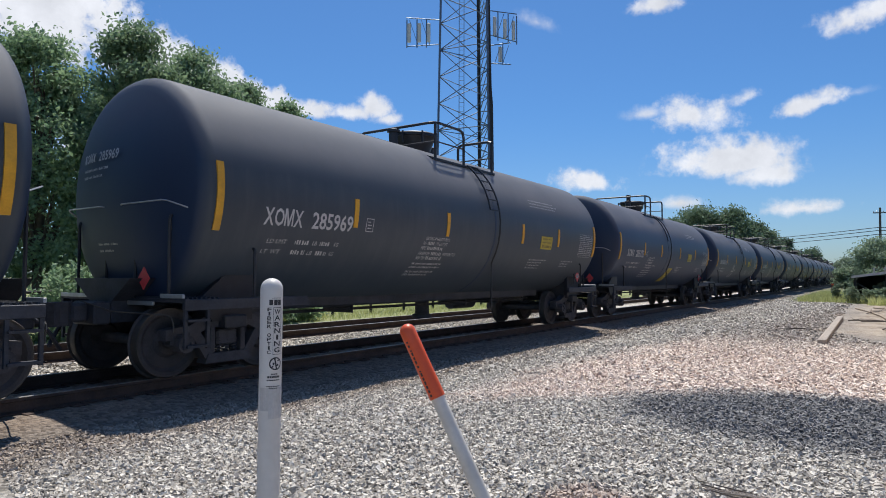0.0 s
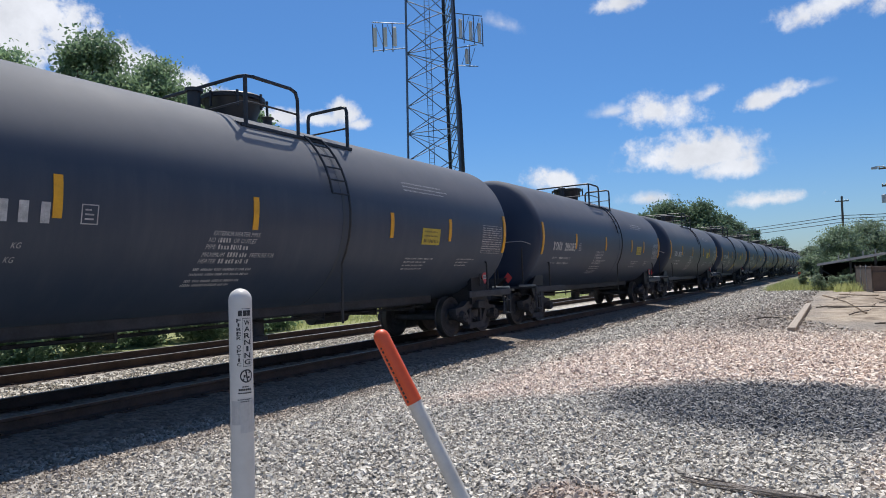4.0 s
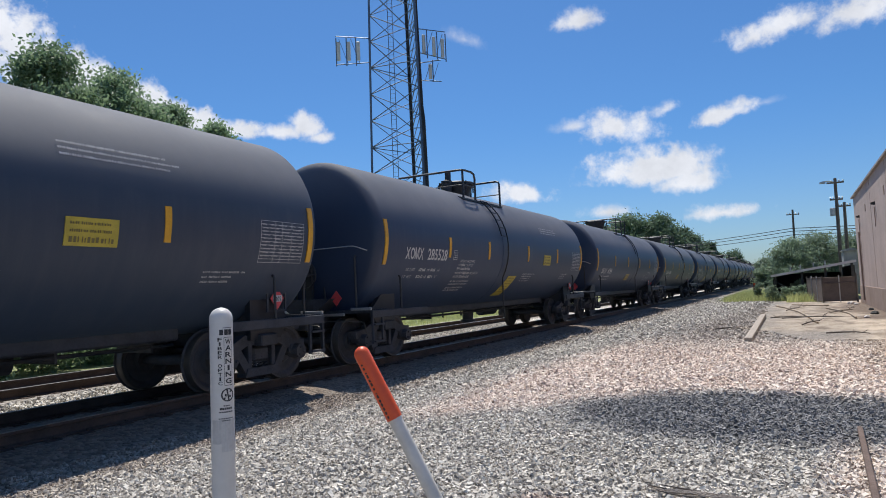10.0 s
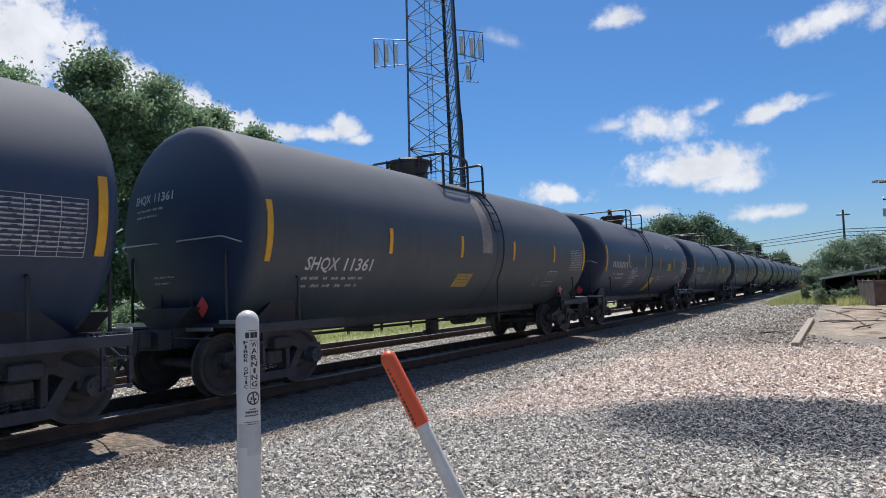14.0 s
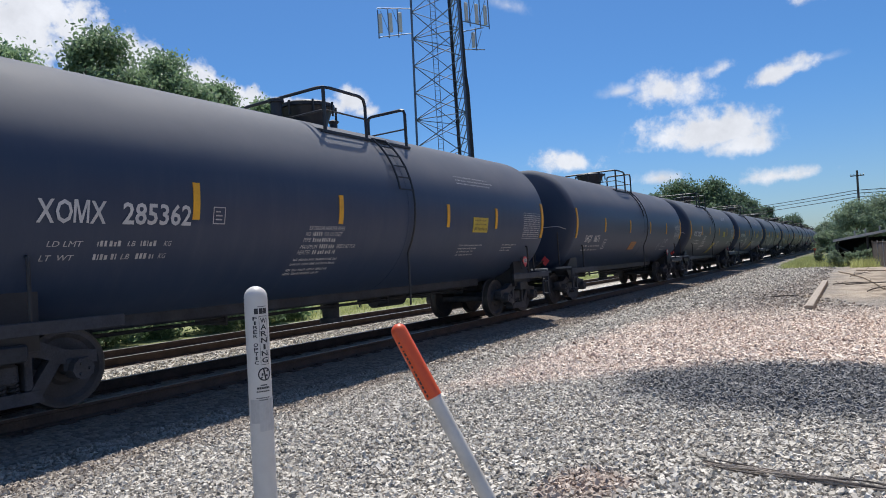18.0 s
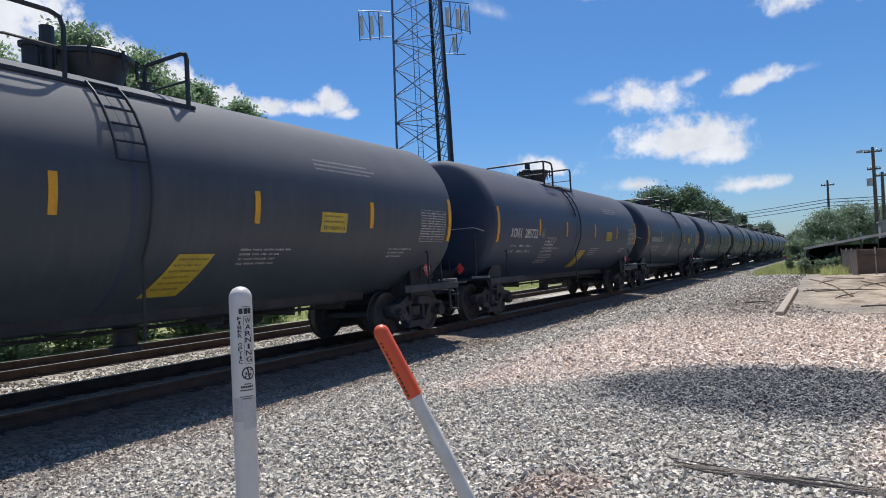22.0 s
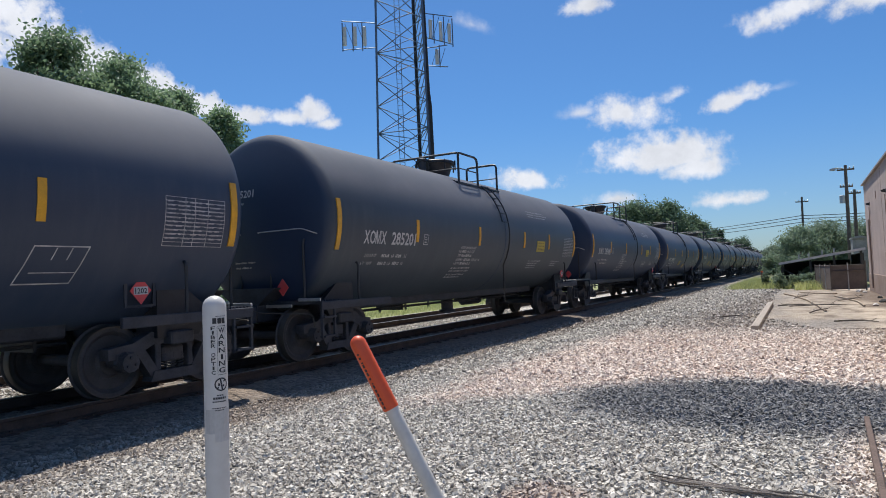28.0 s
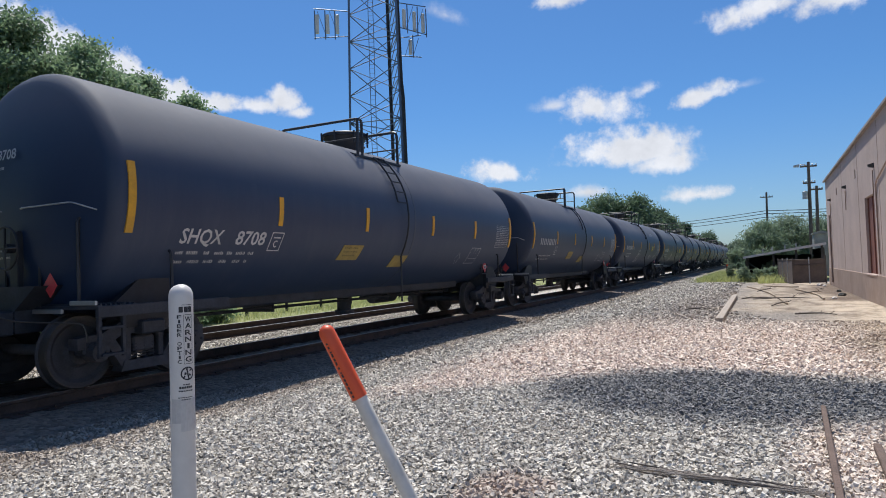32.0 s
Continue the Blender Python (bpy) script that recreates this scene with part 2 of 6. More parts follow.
def ground_material(name, stones):
    """One ground: grey ballast, pinkish crushed stone, a dark patch, bare tan soil, oily soil by the wall, grass
    beyond.
    """
    m = bpy.data.materials.new(name)
    m.use_nodes = True
    n = Nodes(m.node_tree)
    b = n.put("ShaderNodeBsdfPrincipled", {"Specular IOR Level": 0.3, "Roughness": 0.85})
    n.t.links.new(b.outputs[0], n.put("ShaderNodeOutputMaterial").inputs[0])
    geo = n.put("ShaderNodeNewGeometry")
    at = geo.outputs["Position"]
    xyz = n.put("ShaderNodeSeparateXYZ", {0: at})
    warp = n.math("MULTIPLY", n.math("SUBTRACT", n.noise(at, 0.45, 4.0, 0.6), 0.5), 3.0)
    warp2 = n.math("MULTIPLY", n.math("SUBTRACT", n.noise(at, 2.2, 4.0, 0.6), 0.5), 0.9)
    x = n.math("ADD", n.math("ADD", xyz.outputs[0], warp), warp2)
    y = n.math("ADD", n.math("SUBTRACT", xyz.outputs[1], warp), warp2)

    def between(v, lo, hi, soft):
        return n.math("MULTIPLY", n.ramp(v, lo - soft, lo + soft), n.math("SUBTRACT", 1.0, n.ramp(v, hi - soft, hi + soft)))

    def area(x0, x1, y0, y1, soft):
        return n.math("MULTIPLY", between(x, x0, x1, soft), between(y, y0, y1, soft))

    def ellipse(cx, cy, a, bb, soft, tilt=0.0):
        c, s = math.cos(radians(tilt)), math.sin(radians(tilt))
        dx = n.math("SUBTRACT", n.math("ADD", xyz.outputs[0], n.math("MULTIPLY", warp2, 0.6)), cx)
        dy = n.math("SUBTRACT", n.math("ADD", xyz.outputs[1], n.math("MULTIPLY", warp2, 0.6)), cy)
        p = n.math("DIVIDE", n.math("ADD", n.math("MULTIPLY", dx, c), n.math("MULTIPLY", dy, s)), a)
        q = n.math("DIVIDE", n.math("SUBTRACT", n.math("MULTIPLY", dy, c), n.math("MULTIPLY", dx, s)), bb)
        d = n.math("SQRT", n.math("ADD", n.math("MULTIPLY", p, p), n.math("MULTIPLY", q, q)))
        return n.math("SUBTRACT", 1.0, n.ramp(d, 1 - soft, 1 + soft))

    if stones:
        k = geo.outputs["Random Per Island"]
        k2 = n.put("ShaderNodeTexWhiteNoise", {1: k}, noise_dimensions="1D").outputs[0]
    else:
        cell = n.put("ShaderNodeTexVoronoi", {0: at, "Scale": 21.0})
        k = n.put("ShaderNodeSeparateColor", {0: cell.outputs["Color"]}).outputs[0]
        k2 = n.put("ShaderNodeSeparateColor", {0: cell.outputs["Color"]}).outputs[1]
    grey = n.mix(k, (0.29, 0.262, 0.222, 1), (0.76, 0.70, 0.61, 1))
    grey = n.mix(n.math("MULTIPLY", n.ramp(k2, 0.72, 0.95), 0.8), grey, (0.84, 0.79, 0.70, 1))
    grey = n.mix(n.math("MULTIPLY", n.math("SUBTRACT", 1.0, n.ramp(k2, 0.02, 0.2)), 0.7), grey, (0.13, 0.12, 0.105, 1))
    pink = n.mix(k, (0.62, 0.475, 0.385, 1), (0.93, 0.81, 0.70, 1))
    pink = n.mix(n.ramp(k2, 0.7, 0.9), pink, (0.90, 0.80, 0.69, 1))
    pink = n.mix(n.math("MULTIPLY", n.math("SUBTRACT", 1.0, n.ramp(k2, 0.02, 0.2)), 0.7), pink, (0.14, 0.10, 0.085, 1))
    soil = n.mix(n.ramp(n.noise(at, 1.3, 8.0, 0.7), 0.30, 0.58), (0.25, 0.19, 0.14, 1), (0.60, 0.50, 0.385, 1))
    soil = n.mix(n.math("MULTIPLY", n.ramp(k2, 0.75, 0.95), 0.5), soil, (0.58, 0.5, 0.42, 1))
    rut = n.noise(n.put("ShaderNodeMapping", {0: at, 2: (0, 0, 0.25), 3: (1.7, 0.5, 1.0)}).outputs[0], 0.8, 7.0, 0.68)
    soil = n.mix(n.math("MULTIPLY", n.ramp(rut, 0.5, 0.64), 0.6), soil, (0.17, 0.125, 0.09, 1))
    soil = n.mix(n.math("MULTIPLY", n.ramp(n.noise(at, 16.0, 5.0, 0.7), 0.55, 0.75), 0.45), soil, (0.24, 0.18, 0.13, 1))
    grass = n.mix(n.noise(at, 6.0, 6.0, 0.7), (0.17, 0.20, 0.075, 1), (0.40, 0.41, 0.19, 1))
    far = n.mix(n.noise(at, 0.08, 5.0), (0.13, 0.17, 0.06, 1), (0.30, 0.27, 0.19, 1))
    col = grey
    near_y = n.math("ADD", xyz.outputs[1], n.math("MULTIPLY", warp2, 0.9))
    near_x = n.math("ADD", xyz.outputs[0], n.math("MULTIPLY", warp2, 1.2))
    # stone thinly spread over soil between the pinkish strip and the timber
    thin = n.math("MULTIPLY", n.ramp(n.math("SUBTRACT", near_x, n.math("MULTIPLY", n.math("MAXIMUM", n.math("SUBTRACT", near_y, 16.0), 0.0), 0.09)), -4.3, -2.6), n.ramp(near_y, 14.0, 18.0))
    col = n.mix(n.math("MULTIPLY", thin, 0.75), col, n.mix(k, (0.24, 0.20, 0.165, 1), (0.56, 0.49, 0.42, 1)))
    # pinkish stone spread over the strip in the middle, its near edge slanting away from the track
    edge = n.math("SUBTRACT", near_x, n.math("MULTIPLY", n.math("MAXIMUM", n.math("SUBTRACT", near_y, 11.0), 0.0), 0.12))
    front = n.math("SUBTRACT", near_y, n.math("MULTIPLY", n.math("ADD", n.math("MINIMUM", xyz.outputs[0], -1.4), 4.3), 0.9))
    wedge = n.math("MULTIPLY", n.math("MULTIPLY", n.ramp(edge, -5.1, -3.9), n.ramp(front, 6.1, 7.2)), n.math("SUBTRACT", 1.0, n.ramp(near_y, 13.5, 19.0)))
    col = n.mix(wedge, col, pink)
    col = n.mix(n.math("MULTIPLY", area(0.0, 1.0, 3.0, 6.8, 0.3), 0.75), col, pink)
    col = n.mix(n.math("MULTIPLY", ellipse(-1.75, 4.2, 0.25, 0.3, 0.5), 0.45), col, (0.42, 0.27, 0.2, 1))
    # bare soil to the right and along the building
    bare = n.math("MAXIMUM", area(-1.0, 40, 19.5, 47, 0.8), area(1.3, 40, -30, 22, 0.9))
    col = n.mix(bare, col, soil)
    col = n.mix(n.math("MULTIPLY", area(1.7, 6, 24.5, 38, 0.6), 0.85), col, (0.12, 0.085, 0.065, 1))
    col = n.mix(n.math("MULTIPLY", area(0.5, 2.2, 29.0, 34, 0.5), 0.5), col, (0.17, 0.125, 0.09, 1))
    # grass
    right = n.math("MULTIPLY", n.ramp(n.math("ADD", x, n.math("MULTIPLY", n.math("SUBTRACT", y, 45.0), 0.05)), -5.0, -4.0), n.ramp(y, 42.5, 45.0))
    col = n.mix(n.math("MAXIMUM", n.math("SUBTRACT", 1.0, n.ramp(x, -15.4, -14.6)), right), col, grass)
    col = n.mix(n.ramp(xyz.outputs[1], 90, 170), col, far)
    # dirty bed under the two tracks
    bed = n.math("MAXIMUM", between(xyz.outputs[0], -10.1, -7.0, 0.35), n.math("MULTIPLY", between(xyz.outputs[0], -14.3, -11.5, 0.3), 0.7))
    col = n.mix(n.math("MULTIPLY", bed, 0.72), col, (0.12, 0.09, 0.074, 1))
    # rust-brown tint over the shoulder, deepening and neutralising the train's shadow there
    rusty = n.math("SUBTRACT", 1.0, n.ramp(near_x, -6.6, -5.3))
    col = n.mix(n.math("MULTIPLY", n.math("MULTIPLY", rusty, n.ramp(xyz.outputs[0], -8.5, -7.5)), 0.66), col, n.mix(k, (0.14, 0.100, 0.073, 1), (0.38, 0.285, 0.21, 1)))
    # dark rounded patch of stone in the foreground
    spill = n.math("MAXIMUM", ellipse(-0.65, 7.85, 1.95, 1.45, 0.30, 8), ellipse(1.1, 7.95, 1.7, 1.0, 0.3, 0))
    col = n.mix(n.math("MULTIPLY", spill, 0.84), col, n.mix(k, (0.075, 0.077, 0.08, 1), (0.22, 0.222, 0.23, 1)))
    if not stones:                                         # ground colour darkened to paint the shade in the gaps between stones
        gap_shade = n.put("ShaderNodeHueSaturation", {"Color": col, "Value": 0.6, "Saturation": 0.9}).outputs[0]
        stony = n.math("MULTIPLY", between(xyz.outputs[0], -7.2, 1.3, 0.4), n.math("SUBTRACT", 1.0, n.math("MULTIPLY", bare, 0.45)))
        col = n.mix(stony, col, gap_shade)
    n.set(b.inputs["Base Color"], col)
    if stones:
        h = n.put("ShaderNodeBump", {"Strength": 0.4, "Distance": 0.01, "Height": n.noise(at, 70.0, 3.0)})
    else:
        lump = n.math("ADD", n.math("MULTIPLY", cell.outputs["Distance"], -1.4), n.noise(at, 40.0, 4.0))
        h = n.put("ShaderNodeBump", {"Strength": 0.8, "Distance": 0.03, "Height": lump})
    n.t.links.new(h.outputs[0], b.inputs["Normal"])
    return m


def leaf_material(name, a, c):
    m = bpy.data.materials.new(name)
    m.use_nodes = True
    n = Nodes(m.node_tree)
    k = n.put("ShaderNodeNewGeometry").outputs["Random Per Island"]
    who = n.put("ShaderNodeObjectInfo").outputs["Random"]
    at = n.put("ShaderNodeTexCoord").outputs["Object"]
    f = n.math("ADD", n.math("MULTIPLY", k, 0.6), n.math("MULTIPLY", n.noise(at, 0.5, 3.0), 0.5))
    col = n.mix(f, tuple(a) + (1,), tuple(c) + (1,))
    col = n.put("ShaderNodeHueSaturation", {"Color": col, "Value": n.math("ADD", 0.85, n.math("MULTIPLY", who, 0.3))}).outputs[0]
    d = n.put("ShaderNodeBsdfPrincipled", {"Base Color": col, "Roughness": 0.5, "Specular IOR Level": 0.35})
    t = n.put("ShaderNodeBsdfTranslucent", {"Color": n.put("ShaderNodeHueSaturation", {"Color": col, "Value": 1.5}).outputs[0]})
    s = n.put("ShaderNodeMixShader", {0: 0.42, 1: d.outputs[0], 2: t.outputs[0]})
    n.t.links.new(s.outputs[0], n.put("ShaderNodeOutputMaterial").inputs[0])
    return m


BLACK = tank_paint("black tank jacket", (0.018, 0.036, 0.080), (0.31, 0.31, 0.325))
FRAME = material("black frame steel", (0.032, 0.037, 0.050), 0.65, 0.0, 0.4, 3.0, 0.2, 40, (0.06, 0.055, 0.053), 0.5, each=0.1)
RAILING = material("black railing", (0.018, 0.020, 0.026), 0.5, 0.0, 0.3, 6.0)
TRUCKS = material("grimy cast steel", (0.055, 0.056, 0.066), 0.8, 0.0, 0.4, 5.0, 0.3, 30, (0.085, 0.072, 0.066), 0.5)
WHEEL = material("wheel steel", (0.060, 0.058, 0.064), 0.75, 0.0, 0.4, 6.0, 0.2, 30, (0.045, 0.036, 0.032), 0.5)
TREAD = material("worn tread", (0.07, 0.065, 0.06), 0.5, 0.4, 0.2, 8.0)
YELLOW = material("yellow reflective tape", (0.72, 0.36, 0.02), 0.45, 0.0, 0.12, 5.0, 0, 30, (0.25, 0.16, 0.05), 0.3, 3.0)
ORANGE_TAPE = material("faded orange panel", (0.40, 0.17, 0.05), 0.55, 0.0, 0.2, 5.0, 0, 30, (0.2, 0.1, 0.05), 0.4, 3.0)
OCHRE = material("dull ochre panel", (0.36, 0.27, 0.08), 0.6, 0.0, 0.2, 5.0, 0, 30, (0.2, 0.15, 0.07), 0.4, 3.0)
LEMON = material("lemon panel", (0.50, 0.39, 0.05), 0.5, 0.0, 0.12, 5.0, 0, 30, (0.25, 0.2, 0.07), 0.3, 3.0)
PRINT = material("faded dark print", (0.17, 0.135, 0.05), 0.6)
WHITE = material("white stencil paint", (0.56, 0.56, 0.57), 0.6, 0.0, 0.15, 8.0, 0, 30, (0.2, 0.2, 0.2), 0.5, 4.0)
STENCIL = material("faded stencil paint", (0.47, 0.47, 0.48), 0.65, 0.0, 0.3, 9.0)
RED = material("red placard", (0.62, 0.07, 0.08), 0.45, 0.0, 0.12, 6.0)
DUSTY = material("pale dried spill", (0.22, 0.21, 0.20), 0.8, 0.0, 0.3, 3.0)
GREYSTEEL = material("galvanised steel", (0.42, 0.43, 0.44), 0.45, 0.6, 0.15, 6.0)


# ---------------------------------------------------------------- mesh helpers
class Geo:
    """Points and faces of one part."""

    def __init__(self):
        self.v, self.f, self.m = [], [], []

    def add(self, pts, faces, m=0):
        o = len(self.v)
        self.v += [tuple(p) for p in pts]
        self.f += [tuple(i + o for i in f) for f in faces]
        self.m += [m] * len(faces)
        return self

    def box(self, a, b, c=0.0, m=0, at=None):
        """A block from corner a to corner b, its edges cut off by c."""
        (x0, y0, z0), (x1, y1, z1) = a, b
        if c <= 0:
            p = [(x, y, z) for z in (z0, z1) for x, y in ((x0, y0), (x1, y0), (x1, y1), (x0, y1))]
            f = [(3, 2, 1, 0), (4, 5, 6, 7), (0, 1, 5, 4), (1, 2, 6, 5), (2, 3, 7, 6), (3, 0, 4, 7)]
        else:
            p, f = [], []
            for z, ins in ((z0, c), (z0 + c, 0), (z1 - c, 0), (z1, c)):
                cc = c + ins * 0.0
                x2, x3, y2, y3 = x0 + ins, x1 - ins, y0 + ins, y1 - ins
                k = cc if ins == 0 else cc * 0.6
                p += [(x2 + k, y2, z), (x3 - k, y2, z), (x3, y2 + k, z), (x3, y3 - k, z), (x3 - k, y3, z), (x2 + k, y3, z), (x2, y3 - k, z), (x2, y2 + k, z)]
            for r in range(3):
                for i in range(8):
                    j = (i + 1) % 8
                    f.append((r * 8 + i, r * 8 + j, r * 8 + 8 + j, r * 8 + 8 + i))
            f += [tuple(range(7, -1, -1)), tuple(range(24, 32))]
        if at is not None:
            p = [at @ Vector(q) for q in p]
        return self.add(p, f, m)

    def tube(self, path, r, n=8, closed=False, m=0, caps=True):
        """A round bar along a path; r: one radius, or one for each point."""
        path = [Vector(p) for p in path]
        k = len(path)
        rs = r if isinstance(r, (list, tuple)) else [r] * k
        pts, up = [], None
        for i, p in enumerate(path):
            a = path[i - 1] if i or closed else p
            b = path[(i + 1) % k] if i < k - 1 or closed else p
            d = (b - a).normalized() if (b - a).length > 1e-9 else Vector((0, 0, 1))
            if up is None:
                up = d.orthogonal().normalized()
            else:
                up = (up - d * up.dot(d))
                up = up.normalized() if up.length > 1e-6 else d.orthogonal().normalized()
            side = d.cross(up)
            pts += [p + (up * math.cos(2 * math.pi * j / n) + side * math.sin(2 * math.pi * j / n)) * rs[i] for j in range(n)]
        f = []
        for i in range(k if closed else k - 1):
            o, q = i * n, ((i + 1) % k) * n
            f += [(o + j, o + (j + 1) % n, q + (j + 1) % n, q + j) for j in range(n)]
        if caps and not closed:
            f += [tuple(range(n - 1, -1, -1)), tuple((k - 1) * n + j for j in range(n))]
        return self.add(pts, f, m)

    def lathe(self, profile, origin, axis, n=24, m=0):
        """profile: (distance along the axis, radius); closed at its ends where the radius is 0."""
        axis = Vector(axis).normalized()
        u = axis.orthogonal().normalized()
        w = axis.cross(u)
        o = Vector(origin)
        pts, rings, f = [], [], []
        for s, r in profile:
            if r < 1e-6:
                rings.append((len(pts), 1))
                pts.append(o + axis * s)
            else:
                rings.append((len(pts), n))
                pts += [o + axis * s + (u * math.cos(2 * math.pi * j / n) + w * math.sin(2 * math.pi * j / n)) * r for j in range(n)]
        for (a, na), (b, nb) in zip(rings, rings[1:]):
            for j in range(n):
                i = (j + 1) % n
                if na == 1:
                    f.append((a, b + i, b + j))
                elif nb == 1:
                    f.append((a + j, a + i, b))
                else:
                    f.append((a + j, a + i, b + i, b + j))
        return self.add(pts, f, m)

    def prism(self, outline, axis, lo, hi, m=0):
        """An outline of 2D points pushed along x, y or z from lo to hi."""
        put = {"x": lambda p, s: (s, p[0], p[1]), "y": lambda p, s: (p[0], s, p[1]), "z": lambda p, s: (p[0], p[1], s)}[axis]
        k = len(outline)
        pts = [put(p, lo) for p in outline] + [put(p, hi) for p in outline]
        f = [tuple(range(k - 1, -1, -1)), tuple(range(k, 2 * k))] + [(i, (i + 1) % k, k + (i + 1) % k, k + i) for i in range(k)]
        return self.add(pts, f, m)


def mesh_of(name, g, mats, smooth=False):
    me = bpy.data.meshes.new(name)
    me.from_pydata(g.v, [], g.f)
    for mat in (mats if isinstance(mats, (list, tuple)) else [mats]):
        me.materials.append(mat)
    if any(g.m):
        me.polygons.foreach_set("material_index", g.m)
    bm = bmesh.new()
    bm.from_mesh(me)
    bmesh.ops.recalc_face_normals(bm, faces=bm.faces)
    bm.to_mesh(me)
    bm.free()
    if smooth:
        me.polygons.foreach_set("use_smooth", [True] * len(me.polygons))
        me.set_sharp_from_angle(angle=radians(smooth if smooth is not True else 40))
    me.update()
    return me


def part(name, g, mat, parent=None, label="", smooth=False, at=None):
    """One mesh object, under a thing or a part."""
    me = g if isinstance(g, bpy.types.Mesh) else mesh_of(name, g, mat, smooth)
    ob = new(name, me)
    ob.parent = parent
    if at is not None:
        ob.matrix_basis = at
    if label:
        ob["label"] = label
    return ob


def thing(name, m, label, category, group="", kind=""):
    ob = new(name)
    ob.empty_display_size = 0.3
    ob.matrix_basis = m
    return tagged(ob, label, category, group, kind)


def arrays_mesh(name, verts, faces, mat):
    """A mesh from number arrays; all faces have the same count of corners."""
    me = bpy.data.meshes.new(name)
    k = faces.shape[1]
    me.vertices.add(len(verts))
    me.vertices.foreach_set("co", verts.astype(np.float32).ravel())
    me.loops.add(faces.size)
    me.loops.foreach_set("vertex_index", faces.astype(np.int32).ravel())
    me.polygons.add(len(faces))
    me.polygons.foreach_set("loop_start", np.arange(0, faces.size, k, dtype=np.int32))
    me.polygons.foreach_set("loop_total", np.full(len(faces), k, dtype=np.int32))
    me.materials.append(mat)
    me.update(calc_edges=True)
    me.shade_flat()
    return me


def letters(text, height, width=None, bold=0.018):
    """Flat letters as points and faces: cap height, the width they are fitted to, and how far the strokes are thickened."""
    def glyphs(body):
        cu = bpy.data.curves.new("letters", "FONT")
        cu.body, cu.size, cu.resolution_u, cu.offset = body, 1.0, 2, bold
        ob = bpy.data.objects.new("letters", cu)
        me = bpy.data.meshes.new_from_object(ob)
        out = np.array([v.co[:] for v in me.vertices]), [tuple(p.vertices) for p in me.polygons]
        bpy.data.objects.remove(ob), bpy.data.curves.remove(cu), bpy.data.meshes.remove(me)
        return out

    if "M" in text and bold > 0:                           # a thick M is drawn stroke by stroke
        pts, faces, x = np.zeros((0, 3)), [], 0.0
        for ch in text:
            if ch == "M":
                p = np.array([(0, 0, 0), (0, 0.72, 0), (0.17, 0.72, 0), (0.37, 0.2, 0), (0.57, 0.72, 0), (0.74, 0.72, 0), (0.74, 0, 0), (0.62, 0, 0), (0.62, 0.56, 0), (0.43, 0, 0), (0.31, 0, 0), (0.12, 0.56, 0), (0.12, 0, 0)])
                f = [(0, 1, 11, 12), (1, 2, 3, 10, 11), (3, 9, 10), (3, 4, 5, 8, 9), (5, 6, 7, 8)]
            else:
                p, f = glyphs(ch)
            p[:, 0] += x - p[:, 0].min()
            faces += [tuple(i + len(pts) for i in q) for q in f]
            pts = np.concatenate([pts, p])
            x = pts[:, 0].max() + 0.05
    else:
        pts, faces = glyphs(text)
    x0, x1 = pts[:, 0].min(), pts[:, 0].max()
    s = height / 0.72
    pts[:, 1] *= s
    pts[:, 0] = (pts[:, 0] - x0) * (width / (x1 - x0) if width else s)
    return pts, faces


# ---------------------------------------------------------------- tank car
TRACK_X, RAIL_Z, TANK_R, TANK_Z, HALF = -8.69, 0.146, 1.63, 2.49, 6.61     # HALF: middle to the head seam
HEAD, STRIPS = 0.46, 13.115                               # depth of a head; first to last strip
PITCH = 15.53
TRUCK, BASE = 5.97, 0.75                                              # middle to the truck; truck to its axles


def side_x(z, proud=0.012):
    return math.sqrt(max(0.02, (TANK_R + proud) ** 2 - (z - TANK_Z) ** 2))


def on_side(g, pts, faces, y, z, proud=0.012, m=0):
    return g.add([(side_x(z + p[1], proud), y + p[0], z + p[1]) for p in pts], faces, m)


def panel_on_side(g, y0, y1, z0, z1, proud=0.012, skew=0.0, m=0):
    """A sheet that follows the tank's round side; skew leans it forward at its top."""
    rows = max(2, int((z1 - z0) / 0.10) + 1)
    pts, f = [], []
    for i in range(rows + 1):
        z = z0 + (z1 - z0) * i / rows
        s = skew * i / rows
        for pr in (proud, -0.004):
            x = side_x(z, pr)
            pts += [(x, y0 + s, z), (x, y1 + s, z)]
    for i in range(rows):
        o = 4 * i
        f += [(o, o + 1, o + 5, o + 4), (o, o + 4, o + 6, o + 2), (o + 1, o + 3, o + 7, o + 5)]
    f += [(0, 2, 3, 1), (4 * rows, 4 * rows + 1, 4 * rows + 3, 4 * rows + 2)]
    return g.add(pts, f, m)


def dish(r):
    """How far a head bulges at the share r of the radius: a shallow dish inside a tight round knuckle."""
    k = 0.09                                              # width of the knuckle, as a share of the radius
    rim = 0.17 * math.sqrt(max(0.0, 1 - max(0.0, (r - 1 + k) / k) ** 2))
    return rim + (HEAD - 0.17) * max(0.0, 1 - (r / (1 - 0.35 * k)) ** 2)


def on_head(g, pts, faces, x, z, proud=0.035, m=0):
    def y(px, pz):
        r = min(0.985, math.hypot(px, pz - TANK_Z) / TANK_R)
        return -(HALF + dish(r)) - proud
    return g.add([(x + p[0], y(x + p[0], z + p[1]), z + p[1]) for p in pts], faces, m)


def bars(w, h):
    return [(0, 0), (w, 0), (w, h), (0, h)], [(0, 1, 2, 3)]


